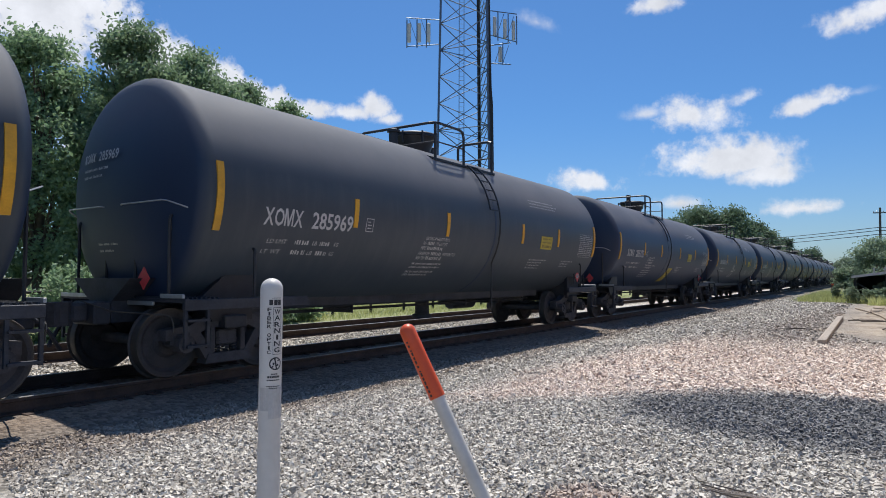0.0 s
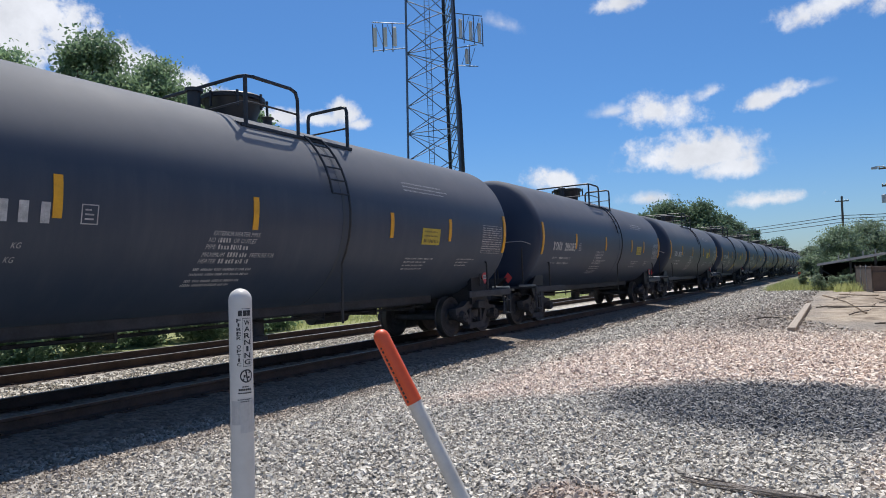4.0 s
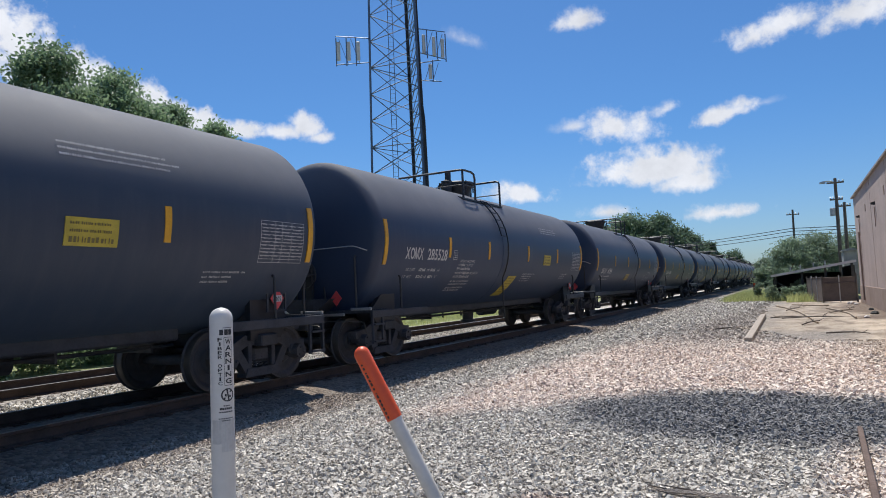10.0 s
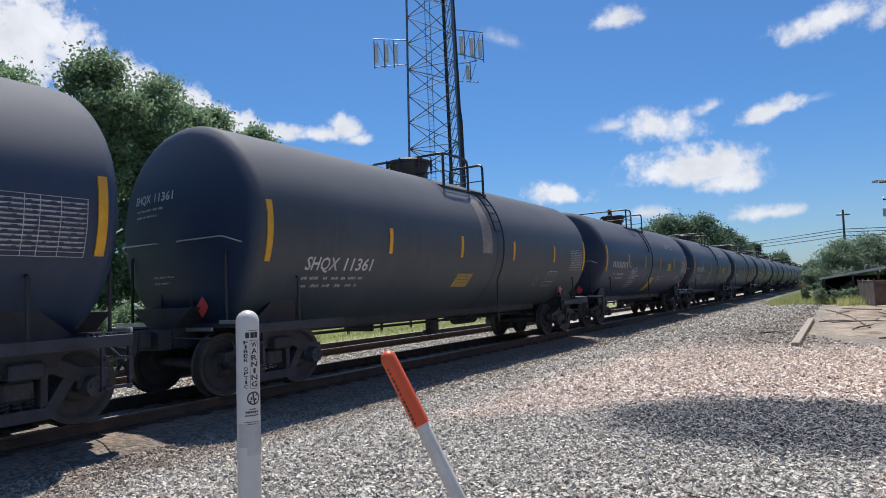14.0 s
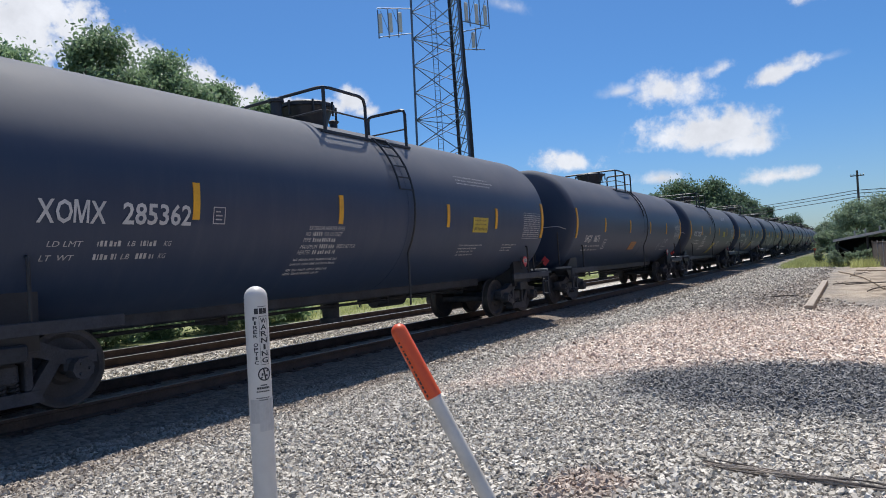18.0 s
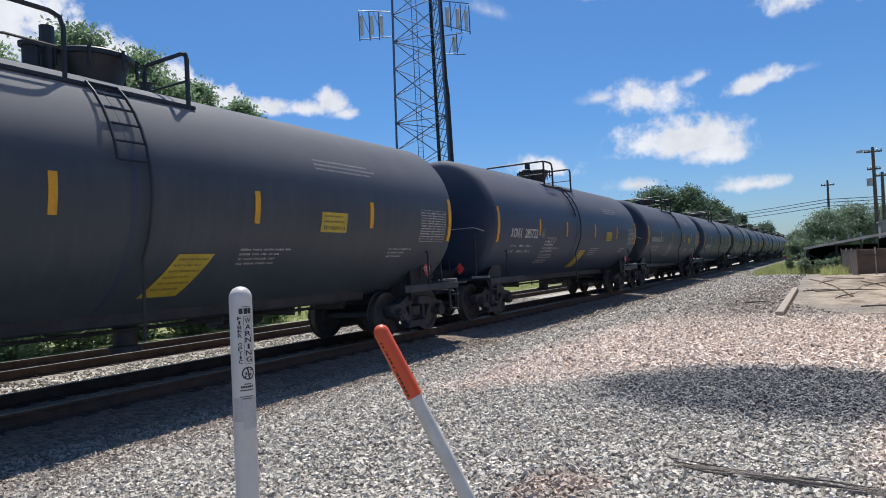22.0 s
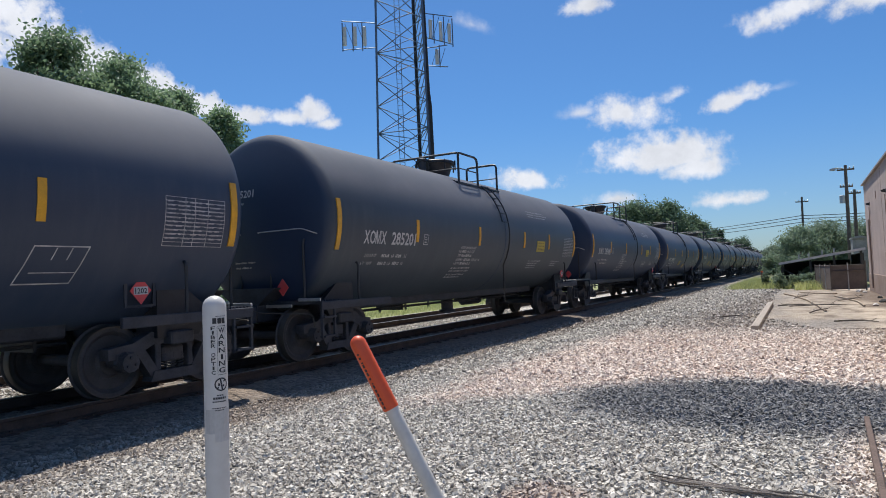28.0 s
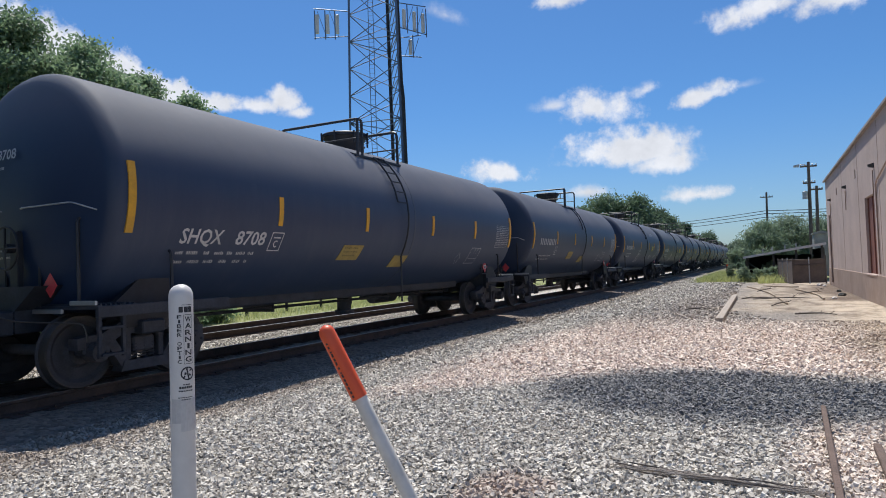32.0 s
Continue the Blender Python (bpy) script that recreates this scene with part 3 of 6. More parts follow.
def lines_block(g, y, z, widths, pitch, h, gap=0.09, on=on_side, seed=1, m=0):
    """Rows of short bars in the place of small lettering."""
    rnd = random.Random(seed)
    for i, w in enumerate(widths):
        u = 0.0
        while u < w - 0.02:
            word = min(w - u, rnd.uniform(0.07, 0.2))
            end = u + word
            while u < end:                                # one slim bar a character
                k = h * (rnd.choice((0.22, 0.45, 0.55, 0.5)) if h < 0.09 else 0.42)
                p, f = bars(k, h * (rnd.choice((1.0, 1.0, 0.8)) if h < 0.09 else 1.0))
                on(g, [(q[0] + u, q[1]) for q in p], f, y, z - i * pitch, m=m)
                u += k + h * 0.28
            u += gap * rnd.uniform(0.3, 0.7)
    return g


def words(g, y, z, h, items, seed):
    """One slanted line: words that can be read are lettered, the others are bars. items: text or nothing, start, end."""
    for i, (text, u0, u1) in enumerate(items):
        if text:
            pts, f = letters(text, h, u1 - u0, 0.0)
            pts[:, 0] += u0 + 0.22 * pts[:, 1]
            on_side(g, pts, f, y, z)
        else:
            lines_block(g, y + u0, z, (u1 - u0,), 0.1, h, 0.04, seed=seed + i)
    return g


def wheelset_parts():
    axle = Geo().tube([(-1.05, 0, 0), (1.05, 0, 0)], 0.075, 12)
    axle.tube([(-1.22, 0, 0), (-1.0, 0, 0)], 0.12, 10).tube([(1.0, 0, 0), (1.22, 0, 0)], 0.12, 10)
    for s in (-1, 1):                                     # cap screws on the bearing ends show the turning
        for a in (0, 120, 240):
            y, z = 0.065 * math.cos(radians(a)), 0.065 * math.sin(radians(a))
            axle.tube([(s * 1.21, y, z), (s * 1.245, y, z)], 0.02, 6)
    wheel = Geo().lathe([(-0.05, 0.08), (-0.06, 0.16), (-0.015, 0.2), (-0.02, 0.34), (-0.06, 0.39), (-0.06, 0.455), (0.055, 0.462)], (0, 0, 0), (1, 0, 0), 36)
    wheel.lathe([(0.055, 0.462), (0.07, 0.488), (0.085, 0.488), (0.09, 0.46), (0.07, 0.39), (0.03, 0.34), (0.03, 0.2), (0.08, 0.15), (0.08, 0.08)], (0, 0, 0), (1, 0, 0), 36)
    wheel.lathe([(-0.062, 0.43), (-0.066, 0.452), (-0.05, 0.463), (0.05, 0.465)], (0, 0, 0), (1, 0, 0), 36, m=1)
    return mesh_of("axle", axle, TRUCKS, 35), mesh_of("wheel", wheel, [WHEEL, TREAD], 35)


AXLE_MESH, WHEEL_MESH = wheelset_parts()
AXLES = [s * TRUCK + d for s in (-1, 1) for d in (-BASE, BASE)]


def side_frame_mesh():
    """Cast side frame: arched top chord, raked posts, bottom chord, two pedestal jaws, springs between."""
    g = Geo()
    top = [(-1.15, 0.50), (-1.15, 0.64), (-0.75, 0.68), (-0.45, 0.80), (0.45, 0.80), (0.75, 0.68), (1.15, 0.64), (1.15, 0.50), (0.68, 0.53), (0.40, 0.64), (-0.40, 0.64), (-0.68, 0.53)]
    g.prism(top, "x", -0.09, 0.09)
    g.prism([(-0.70, 0.56), (-0.55, 0.60), (-0.30, 0.28), (-0.42, 0.20)], "x", -0.08, 0.08)
    g.prism([(0.70, 0.56), (0.42, 0.20), (0.30, 0.28), (0.55, 0.60)], "x", -0.08, 0.08)
    g.prism([(-0.46, 0.16), (0.46, 0.16), (0.40, 0.29), (-0.40, 0.29)], "x", -0.10, 0.10)
    for y in (-0.30, 0.30):
        g.box((-0.07, y - 0.05, 0.29), (0.07, y + 0.05, 0.66), 0.012)
    for y in (-0.89, 0.89):
        g.box((-0.10, y - 0.17, 0.42), (0.10, y + 0.17, 0.60), 0.03)
    for y in (-0.15, 0.0, 0.15):
        path = [(0.05 * math.cos(a * 1.05), y + 0.05 * math.sin(a * 1.05), 0.29 + 0.20 * a / 30) for a in range(31)]
        g.tube(path, 0.014, 5)
    for y in (-0.89, 0.89):                               # bearing adapters and end caps
        g.tube([(0.08, y, 0.457), (0.17, y, 0.457)], 0.13, 14)
    g.v = [(x, y * BASE / 0.89, z) for x, y, z in g.v]
    return mesh_of("side_frame", g, TRUCKS, 35)


SIDE_FRAME = side_frame_mesh()


def loop(points, r, round_by=0.1, n=6):
    """A bent pipe: corners of the path rounded."""
    pts = [Vector(p) for p in points]
    out = [pts[0]]
    for a, b, c in zip(pts, pts[1:], pts[2:]):
        d1, d2 = (a - b), (c - b)
        k = min(round_by, d1.length * 0.45, d2.length * 0.45)
        p, q = b + d1.normalized() * k, b + d2.normalized() * k
        out += [p, p * 0.25 + b * 0.5 + q * 0.25, q]
    out.append(pts[-1])
    return Geo().tube(out, r, n)


def merge(*gs):
    g = Geo()
    for o in gs:
        g.add(o.v, o.f)
    return g


def stuff_part(*a):
    return tagged(part(*a), kind="stuff")


EYE_BOLT = mesh_of("eye_bolt", Geo().tube([(0, 0, 0), (0, 0, 0.26)], 0.022, 6), RAILING)


def tank_car(kind):
    """One car, its base on the rail head, its leading end towards -y. kind: plain, banded, old, dusty or grimy."""
    label = {"plain": "black railway tank car with white stencils and yellow reflector strips",
             "banded": "black railway tank car with a yellow slanted panel on its flank",
             "old": "black railway tank car with slanted lettering and worn strips",
             "dusty": "dusty black railway tank car with slanted lettering and yellow strips",
             "grimy": "grimy black railway tank car with a faded orange caution panel"}[kind]
    car = thing("tank_car", pose(TRACK_X, 0, RAIL_Z), label, "tank car", "cars of the train")
    # jacket with dished heads
    bulge = [(dish(r), TANK_R * r) for r in (0.0, 0.2, 0.4, 0.55, 0.7, 0.8, 0.87, 0.91, 0.935, 0.957, 0.975, 0.988, 0.996, 1.0)]
    prof = [(-HALF - s, r) for s, r in bulge] + [(y, TANK_R) for y in (-4.4, -2.2, 0, 2.2, 4.4)] + [(HALF + s, r) for s, r in reversed(bulge)]
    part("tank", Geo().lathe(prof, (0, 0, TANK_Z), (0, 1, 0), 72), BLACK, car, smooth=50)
    for y, w, h in ((0.62 if kind != "banded" else -0.75, 0.03, 0.003),):
        part("jacket_band", Geo().lathe([(y - w, TANK_R - 0.01), (y - w, TANK_R + h), (y + w, TANK_R + h), (y + w, TANK_R - 0.01)], (0, 0, TANK_Z), (0, 1, 0), 72), BLACK, car, smooth=30)
    # underframe
    for s in (-1, 1):
        g = Geo().prism([(-0.28, 0.72), (0.28, 0.72), (0.28, 1.0), (0.7, 1.30), (-0.7, 1.30), (-0.28, 1.0)], "y", s * 5.5, s * 7.2)
        g.box((-0.28, min(s * 7.2, s * 7.42), 0.70), (0.28, max(s * 7.2, s * 7.42), 1.0), 0.02)
        part("stub_sill", g, FRAME, car)
        g = Geo().box((-0.11, min(s * 7.4, s * 7.62), 0.74), (0.11, max(s * 7.4, s * 7.62), 0.98), 0.03)
        g.prism([(-0.16, 0.0), (0.02, 0.0), (0.16, 0.12), (0.12, 0.22), (-0.16, 0.2)], "z", 0.70, 1.0)
        g.v[-10:] = [(x, s * 7.56 + y * s, z) for x, y, z in g.v[-10:]]
        part("coupler", g, TRUCKS, car)
        part("air_hose", loop([(0.35 * s, s * 7.35, 0.85), (0.4 * s, s * 7.5, 0.7), (0.3 * s, s * 7.7, 0.42), (0.15 * s, s * 7.74, 0.45)], 0.025, 0.15), FRAME, car)
        # saddle between tank and truck
        g = Geo()
        for x in (-0.95, 0.55):
            g.prism([(x, 0.72), (x + 0.4, 0.72), (x + 0.62 * (1 if x > 0 else 0.6), 1.4), (x - 0.22 * (1 if x < 0 else 0.2), 1.4)], "y", s * TRUCK - 0.2, s * TRUCK + 0.2)
        g.box((-1.25, s * TRUCK - 0.18, 0.62), (1.25, s * TRUCK + 0.18, 0.80), 0.02)
        part("body_bolster", g, FRAME, car)
        # end platform, handholds and steps
        y0, y1 = sorted((s * 6.40, s * 6.97))
        ribs = []
        for i in range(8):
            yy = y0 + 0.06 + i * (y1 - y0 - 0.12) / 7
            ribs += [(yy - 0.012, 1.04), (yy - 0.010, 1.062), (yy + 0.010, 1.062), (yy + 0.012, 1.04)]
        g = Geo().prism([(y0, 1.0), (y0, 1.04)] + ribs + [(y1, 1.04), (y1, 1.0)], "x", -1.50, 1.50)
        part("end_platform", g, FRAME, car)
        for x0, x1, z in ((-1.50, -0.42, 1.03), (0.02, 0.86, 0.95), (1.02, 1.50, 1.05)):
            part("step_edge", Geo().box((x0, s * 6.97 - 0.018, z), (x1, s * 6.97 + 0.018, z + 0.055), 0.006), GREYSTEEL, car, "worn bare steel edge")
        for x in (-1, 1):
            part("side_sill", Geo().box((x * 1.50 - 0.03, min(s * 4.9, s * 6.97), 0.90), (x * 1.50 + 0.03, max(s * 4.9, s * 6.97), 1.04), 0.008), FRAME, car)
            for u in (0.36, 1.12):
                part("handhold", loop([(x * u, s * 6.93, 1.04), (x * u, s * 6.93, 2.12), (x * u, s * 6.80, 2.12)], 0.022, 0.06), RAILING, car)
            part("side_grab_iron", loop([(x * 1.47, s * 5.86, 1.0), (x * 1.47, s * 5.86, 1.70), (x * 1.38, s * 5.86, 1.72)], 0.022, 0.05), RAILING, car)
            part("head_grab_rail", loop([(x * 0.20, s * 6.88, 2.24), (x * 0.22, s * 7.10, 2.28), (x * 1.20, s * 7.06, 2.29), (x * 1.36, s * 6.84, 2.20)], 0.010, 0.06), GREYSTEEL, car, "thin bright grab rail")
            g = Geo().prism([(s * 6.30, 0.72), (s * 5.64, 0.72), (s * 5.64, 1.36), (s * 6.10, 1.36), (s * 6.50, 1.04)], "x", x * 1.06, x * 1.16)
            part("bolster_web", g, RAILING, car)
            part("uncoupling_lever", loop([(x * 1.40, s * 7.02, 0.62), (x * 1.38, s * 7.04, 0.84), (x * 0.45, s * 7.30, 0.88), (x * 0.10, s * 7.52, 1.02)], 0.010, 0.08), TREAD, car, "thin bright uncoupling rod")
            g = Geo()
            for yy in (s * 6.62, s * 6.94):
                g.box((x * 1.50 - 0.02, yy - 0.02, 0.42), (x * 1.50 + 0.02, yy + 0.02, 1.05))
            for zz in (0.44, 0.76):
                g.box((x * 1.50 - 0.06, min(s * 6.62, s * 6.94), zz), (x * 1.50 + 0.06, max(s * 6.62, s * 6.94), zz + 0.03))
            part("corner_step", g, FRAME, car)
        # truck
        part("truck_bolster", Geo().box((-1.05, s * TRUCK - 0.17, 0.38), (1.05, s * TRUCK + 0.17, 0.60), 0.03), TRUCKS, car)
        for x in (-1.0, 1.0):
            part("side_frame", SIDE_FRAME, None, car, at=pose(x, s * TRUCK, 0))
        g = Geo()
        for yy in (-0.34, 0.34):
            g.box((-0.95, s * TRUCK + yy - 0.05, 0.40), (0.95, s * TRUCK + yy + 0.05, 0.50), 0.01)
        part("brake_beam", g, TRUCKS, car)
    if kind in ("banded", "old"):                         # hand brake on the leading end
        g = Geo().tube([(0.10, -7.05, 1.78), (0.10, -7.20, 1.78)], 0.06, 8).tube([(0.10 + 0.27 * math.cos(a * math.pi / 8), -7.20, 1.78 + 0.27 * math.sin(a * math.pi / 8)) for a in range(16)], 0.017, 6, True)
        for a in range(4):
            g.tube([(0.10, -7.20, 1.78), (0.10 + 0.27 * math.cos(a * math.pi / 2), -7.20, 1.78 + 0.27 * math.sin(a * math.pi / 2))], 0.013, 5)
        g.box((0.02, -7.10, 1.0), (0.18, -7.02, 2.0), 0.01)
        g.tube([(0.10, -7.06, 1.1), (0.10, -7.06, 0.75)], 0.02, 6)
        part("brake_wheel", g, RAILING, car)
    for y in AXLES:
        ws = part("wheelset", AXLE_MESH, None, car, at=pose(0, y, 0.457))
        for s in (-1, 1):
            part("wheel", WHEEL_MESH, None, ws, at=pose(s * 0.765, 0, 0, 0, 0, 180 if s < 0 else 0) if s < 0 else pose(0.765, 0, 0, 0, 0, 180))
    # belly: bottom outlet, heater pipes, brake gear
    g = Geo().lathe([(0, 0.3), (-0.12, 0.3), (-0.14, 0.16), (-0.45, 0.16), (-0.46, 0.22), (-0.54, 0.22), (-0.54, 0.0)], (0, 0.1, 0.95), (0, 0, 1), 18)
    g.box((-0.4, -0.35, 0.80), (0.4, 0.55, 0.92), 0.02)
    part("outlet_valve", g, FRAME, car, smooth=35)
    g = Geo()
    for x in (-0.45, 0.45):
        g.box((x - 0.14, -4.8, 0.80), (x + 0.14, 4.8, 1.0), 0.03)
    part("heater_channel", g, FRAME, car)
    g = Geo().tube([(0.2, -5.0, 0.72), (0.2, 5.0, 0.72)], 0.028, 6).tube([(-0.5, 2.0, 0.68), (-0.5, 3.0, 0.68)], 0.17, 12).tube([(-0.5, 1.5, 0.68), (-0.5, 2.0, 0.68)], 0.05, 8)
    for yy in (-4.6, -2.5, 1.6, 3.2, 4.6):
        g.box((-0.52, yy - 0.02, 0.64), (0.24, yy + 0.02, 0.86))
    part("brake_gear", g, FRAME, car)
    # crown: manway, valves, walkway, railings, ladders
    top = TANK_Z + TANK_R
    w, my = 0.53, {"old": 0.32, "dusty": -0.62, "grimy": -0.62}.get(kind, -0.24)
    g = Geo().lathe([(-0.15, w - 0.16), (0.02, w - 0.15), (0.30, w - 0.05), (0.30, w), (0.36, w), (0.38, w - 0.02), (0.41, w * 0.7), (0.43, 0)], (0, my, top), (0, 0, 1), 28)
    part("manway", g, RAILING, car, smooth=35)
    for a in range(8):
        c, s = math.cos(a * math.pi / 4 + 0.2), math.sin(a * math.pi / 4 + 0.2)
        part("eye_bolt", EYE_BOLT, None, car, at=pose(c * (w + 0.03), my + s * (w + 0.03), top + 0.12))
    if kind in ("plain", "banded"):
        part("valve", Geo().lathe([(-0.1, 0.10), (0.28, 0.10), (0.28, 0.14), (0.33, 0.14), (0.38, 0.0)], (0.1, my - 0.85, top), (0, 0, 1), 12), RAILING, car, smooth=35)
    part("vent_valve", Geo().lathe([(-0.1, 0.08), (0.22, 0.08), (0.27, 0.12), (0.32, 0.0)], (-0.2, my + 0.95, top), (0, 0, 1), 12), RAILING, car, smooth=35)
    if kind == "banded":
        part("vacuum_valve", Geo().tube([(0.05, my - 0.62, top), (0.05, my - 0.62, top + 0.62)], 0.09, 10), RAILING, car)
    # walkway frame on both shoulders and railings round it: leading corner, end of the side rail, ladder, trailing rail
    lead, end, lad, gate = {"plain": (-0.90, 0.20, 0.50, 1.45), "banded": (-1.93, -1.20, -0.78, 0.49), "old": (-0.72, -0.56, 0.0, 0.90), "dusty": (-0.80, 0.31, 0.60, 1.07), "grimy": (-0.80, 0.31, 0.60, 1.07)}[kind]
    za, xr = 3.74, 1.05
    y0, y1 = lead - 0.1, gate + 0.1
    for x in (-1, 1):
        g = Geo()
        for xx in (0.66, xr):
            g.box((x * xx - 0.025, y0, za + (0.17 if xx < 1 else 0.0)), (x * xx + 0.025, y1, za + (0.21 if xx < 1 else 0.05)))
        n = int((y1 - y0) / 0.11)
        for i in range(n + 1):
            y = y0 + (y1 - y0) * i / n
            g.add([(x * 0.66, y - 0.011, za + 0.17), (x * 0.66, y + 0.011, za + 0.17), (x * xr, y + 0.011, za + 0.02), (x * xr, y - 0.011, za + 0.02),
                   (x * 0.66, y - 0.011, za + 0.20), (x * 0.66, y + 0.011, za + 0.20), (x * xr, y + 0.011, za + 0.05), (x * xr, y - 0.011, za + 0.05)],
                  [(3, 2, 1, 0), (4, 5, 6, 7), (0, 1, 5, 4), (1, 2, 6, 5), (2, 3, 7, 6), (3, 0, 4, 7)])
        part("walkway", g, RAILING, car)
    zt = 4.54
    part("handrail", merge(loop([(-xr, lead, za), (-xr, lead, zt), (xr, lead, zt), (xr, end, zt), (xr, end, za)], 0.030, 0.16),
                           loop([(xr, lead, zt - 0.02), (xr, lead, za)], 0.032), loop([(-xr, lead, zt - 0.40), (xr, lead, zt - 0.40), (xr, end, zt - 0.40)], 0.016, 0.1)), RAILING, car)
    part("handrail", merge(loop([(-xr, lead, zt), (-xr, gate, zt), (-xr, gate, za)], 0.028, 0.14), loop([(-xr, lead, zt - 0.40), (-xr, gate, zt - 0.40)], 0.016)), RAILING, car)
    part("gate_rail", merge(loop([(0.1, gate, top - 0.05), (0.1, gate, zt), (xr, gate, zt), (xr, gate, za)], 0.032, 0.10), loop([(-xr, gate, zt - 0.40), (xr, gate, zt - 0.40)], 0.016)), RAILING, car)
    # ladders over the shoulders and down the flanks
    angles = [50, 42, 34, 26, 18, 10, 2, -6, -14, -22, -30]
    rr = TANK_R + 0.07
    for x in (-1.0, 1.0):
        def at_angle(a, y):
            return (x * rr * math.cos(radians(a)), y, TANK_Z + rr * math.sin(radians(a)))

        stiles = []
        for y in (lad - 0.2, lad + 0.2):                   # one stile runs on down to the sill
            low = angles if y > lad else angles[:6]
            stiles.append(Geo().tube([at_angle(a, y) for a in low] + ([(x * 1.46, y, 0.66)] if y > lad else []), 0.020, 6))
        rungs = [Geo().tube([at_angle(a, lad - 0.2), at_angle(a, lad + 0.2)], 0.014, 5) for a in angles[:6]]
        if x < 0:
            stuff_part("ladder", merge(*stiles, *rungs), RAILING, car)
        else:
            ladder = part("ladder", stiles[1], RAILING, car)
            part("stile", stiles[0], RAILING, ladder)
            for r in rungs:
                part("rung", r, RAILING, ladder)
    # reflector strips on the flank
    f0 = -HALF + 0.05
    spots = {"plain": (2.61, 5.30, 8.52, 10.57), "banded": (2.68, 4.87, 7.70, 10.38), "old": (2.74, 5.26, 8.05, 10.50), "dusty": (2.92, 5.49, 8.06, 10.68), "grimy": (2.54, 5.31, 8.00, 10.55)}[kind]
    for d in (0.0, STRIPS):
        part("reflector_strip", panel_on_side(Geo(), f0 + d - 0.052, f0 + d + 0.052, 1.92, 2.81, 0.02), YELLOW, car)
    for i, d in enumerate(spots):
        part("reflector_strip", panel_on_side(Geo(), f0 + d - 0.048, f0 + d + 0.048, 2.12, 2.58, 0.012), YELLOW, car)
    proud = lambda *a, **k: on_side(*a, proud=0.018, **k)
    # small stencils as bars
    if kind in ("plain", "banded"):
        g = words(Geo(), f0 + 0.80, 1.80, 0.062, (("LD LMT", 0.07, 0.43), ("", 0.60, 0.88), ("LB", 0.95, 1.04), ("", 1.11, 1.34), ("KG", 1.41, 1.50)), 3)
        words(g, f0 + 0.80, 1.655, 0.062, (("LT  WT", 0.02, 0.36), ("", 0.58, 0.85), ("LB", 0.90, 1.0), ("", 1.08, 1.30), ("KG", 1.37, 1.46)), 9)
        stuff_part("weight_stencil", g, STENCIL, car)
        at = 3.20 if kind == "banded" else 4.58
        g = Geo()
        for i, (z, h, row) in enumerate(((2.02, 0.062, (("EXTERIOR HEATER PIPES", 0.03, 0.82),)), (1.93, 0.062, (("NO", 0.0, 0.10), ("", 0.15, 0.34), ("OR OUTLET", 0.40, 0.80))),
                                         (1.84, 0.062, (("PIPE", 0.0, 0.15), ("", 0.20, 0.73))), (1.74, 0.062, (("MAXIMUM", 0.0, 0.35), ("", 0.41, 0.74), ("PRESSURE FOR", 0.80, 1.25))),
                                         (1.655, 0.062, (("HEATER", 0.0, 0.27), ("", 0.32, 0.84))), (1.56, 0.034, (("", 0.0, 0.95),)), (1.495, 0.034, (("", 0.0, 0.98),)),
                                         (1.41, 0.034, (("", 0.0, 0.88),)), (1.355, 0.034, (("", 0.0, 0.78),)))):
            words(g, f0 + at - 0.028 * i, z, h, row, 50 + i)
        stuff_part("notice_stencil", g, STENCIL, car)
        g = Geo()
        for p in ((0, 0, 0.19, 0.013), (0, 0.207, 0.19, 0.013), (0, 0.013, 0.013, 0.194), (0.177, 0.013, 0.013, 0.194), (0.04, 0.05, 0.10, 0.018), (0.04, 0.10, 0.10, 0.018), (0.04, 0.15, 0.07, 0.018)):
            b, f = bars(p[2], p[3])
            on_side(g, [(q[0] + p[0], q[1] + p[1]) for q in b], f, f0 + 2.86, 2.07)
        stuff_part("test_stencil", g, STENCIL, car)
        stuff_part("upper_stencil", lines_block(Geo(), f0 + 9.05, 3.20, (1.4, 1.6, 1.45), 0.075, 0.03, 0.02, seed=5), STENCIL, car)
        at = 9.1 if kind == "plain" else 7.5
        stuff_part("notice_stencil", lines_block(Geo(), f0 + at, 1.74, (0.98, 0.75, 0.7, 0.7), 0.065, 0.028, 0.05, seed=6), STENCIL, car)
        stuff_part("notice_stencil", lines_block(Geo(), f0 + 11.05, 1.74, (0.75, 0.55, 0.5), 0.065, 0.028, 0.05, seed=7), STENCIL, car)
        at = 9.53 if kind == "plain" else 9.06
        yel = part("caution_panel", panel_on_side(Geo(), f0 + at, f0 + at + 0.64, 2.03, 2.35, 0.012), LEMON, car)
        g = lines_block(Geo(), f0 + at + 0.05, 2.27, (0.52, 0.48), 0.085, 0.032, 0.03, proud, 8)
        lines_block(g, f0 + at + 0.05, 2.07, (0.54,), 0.09, 0.065, 0.03, proud, 9)
        stuff_part("lettering", g, PRINT, yel)
    else:
        stuff_part("weight_stencil", lines_block(Geo(), f0 + 0.80, 1.66, (1.5, 1.4), 0.12, 0.045, 0.17, seed=13), STENCIL, car)
        at, z0 = {"old": (4.52, 1.57), "dusty": (5.41, 1.50), "grimy": (5.62, 1.52)}[kind]
        yel = part("caution_panel", panel_on_side(Geo(), f0 + at, f0 + at + 0.66, z0, z0 + 0.28, 0.012, 0.10), OCHRE if kind != "grimy" else ORANGE_TAPE, car)
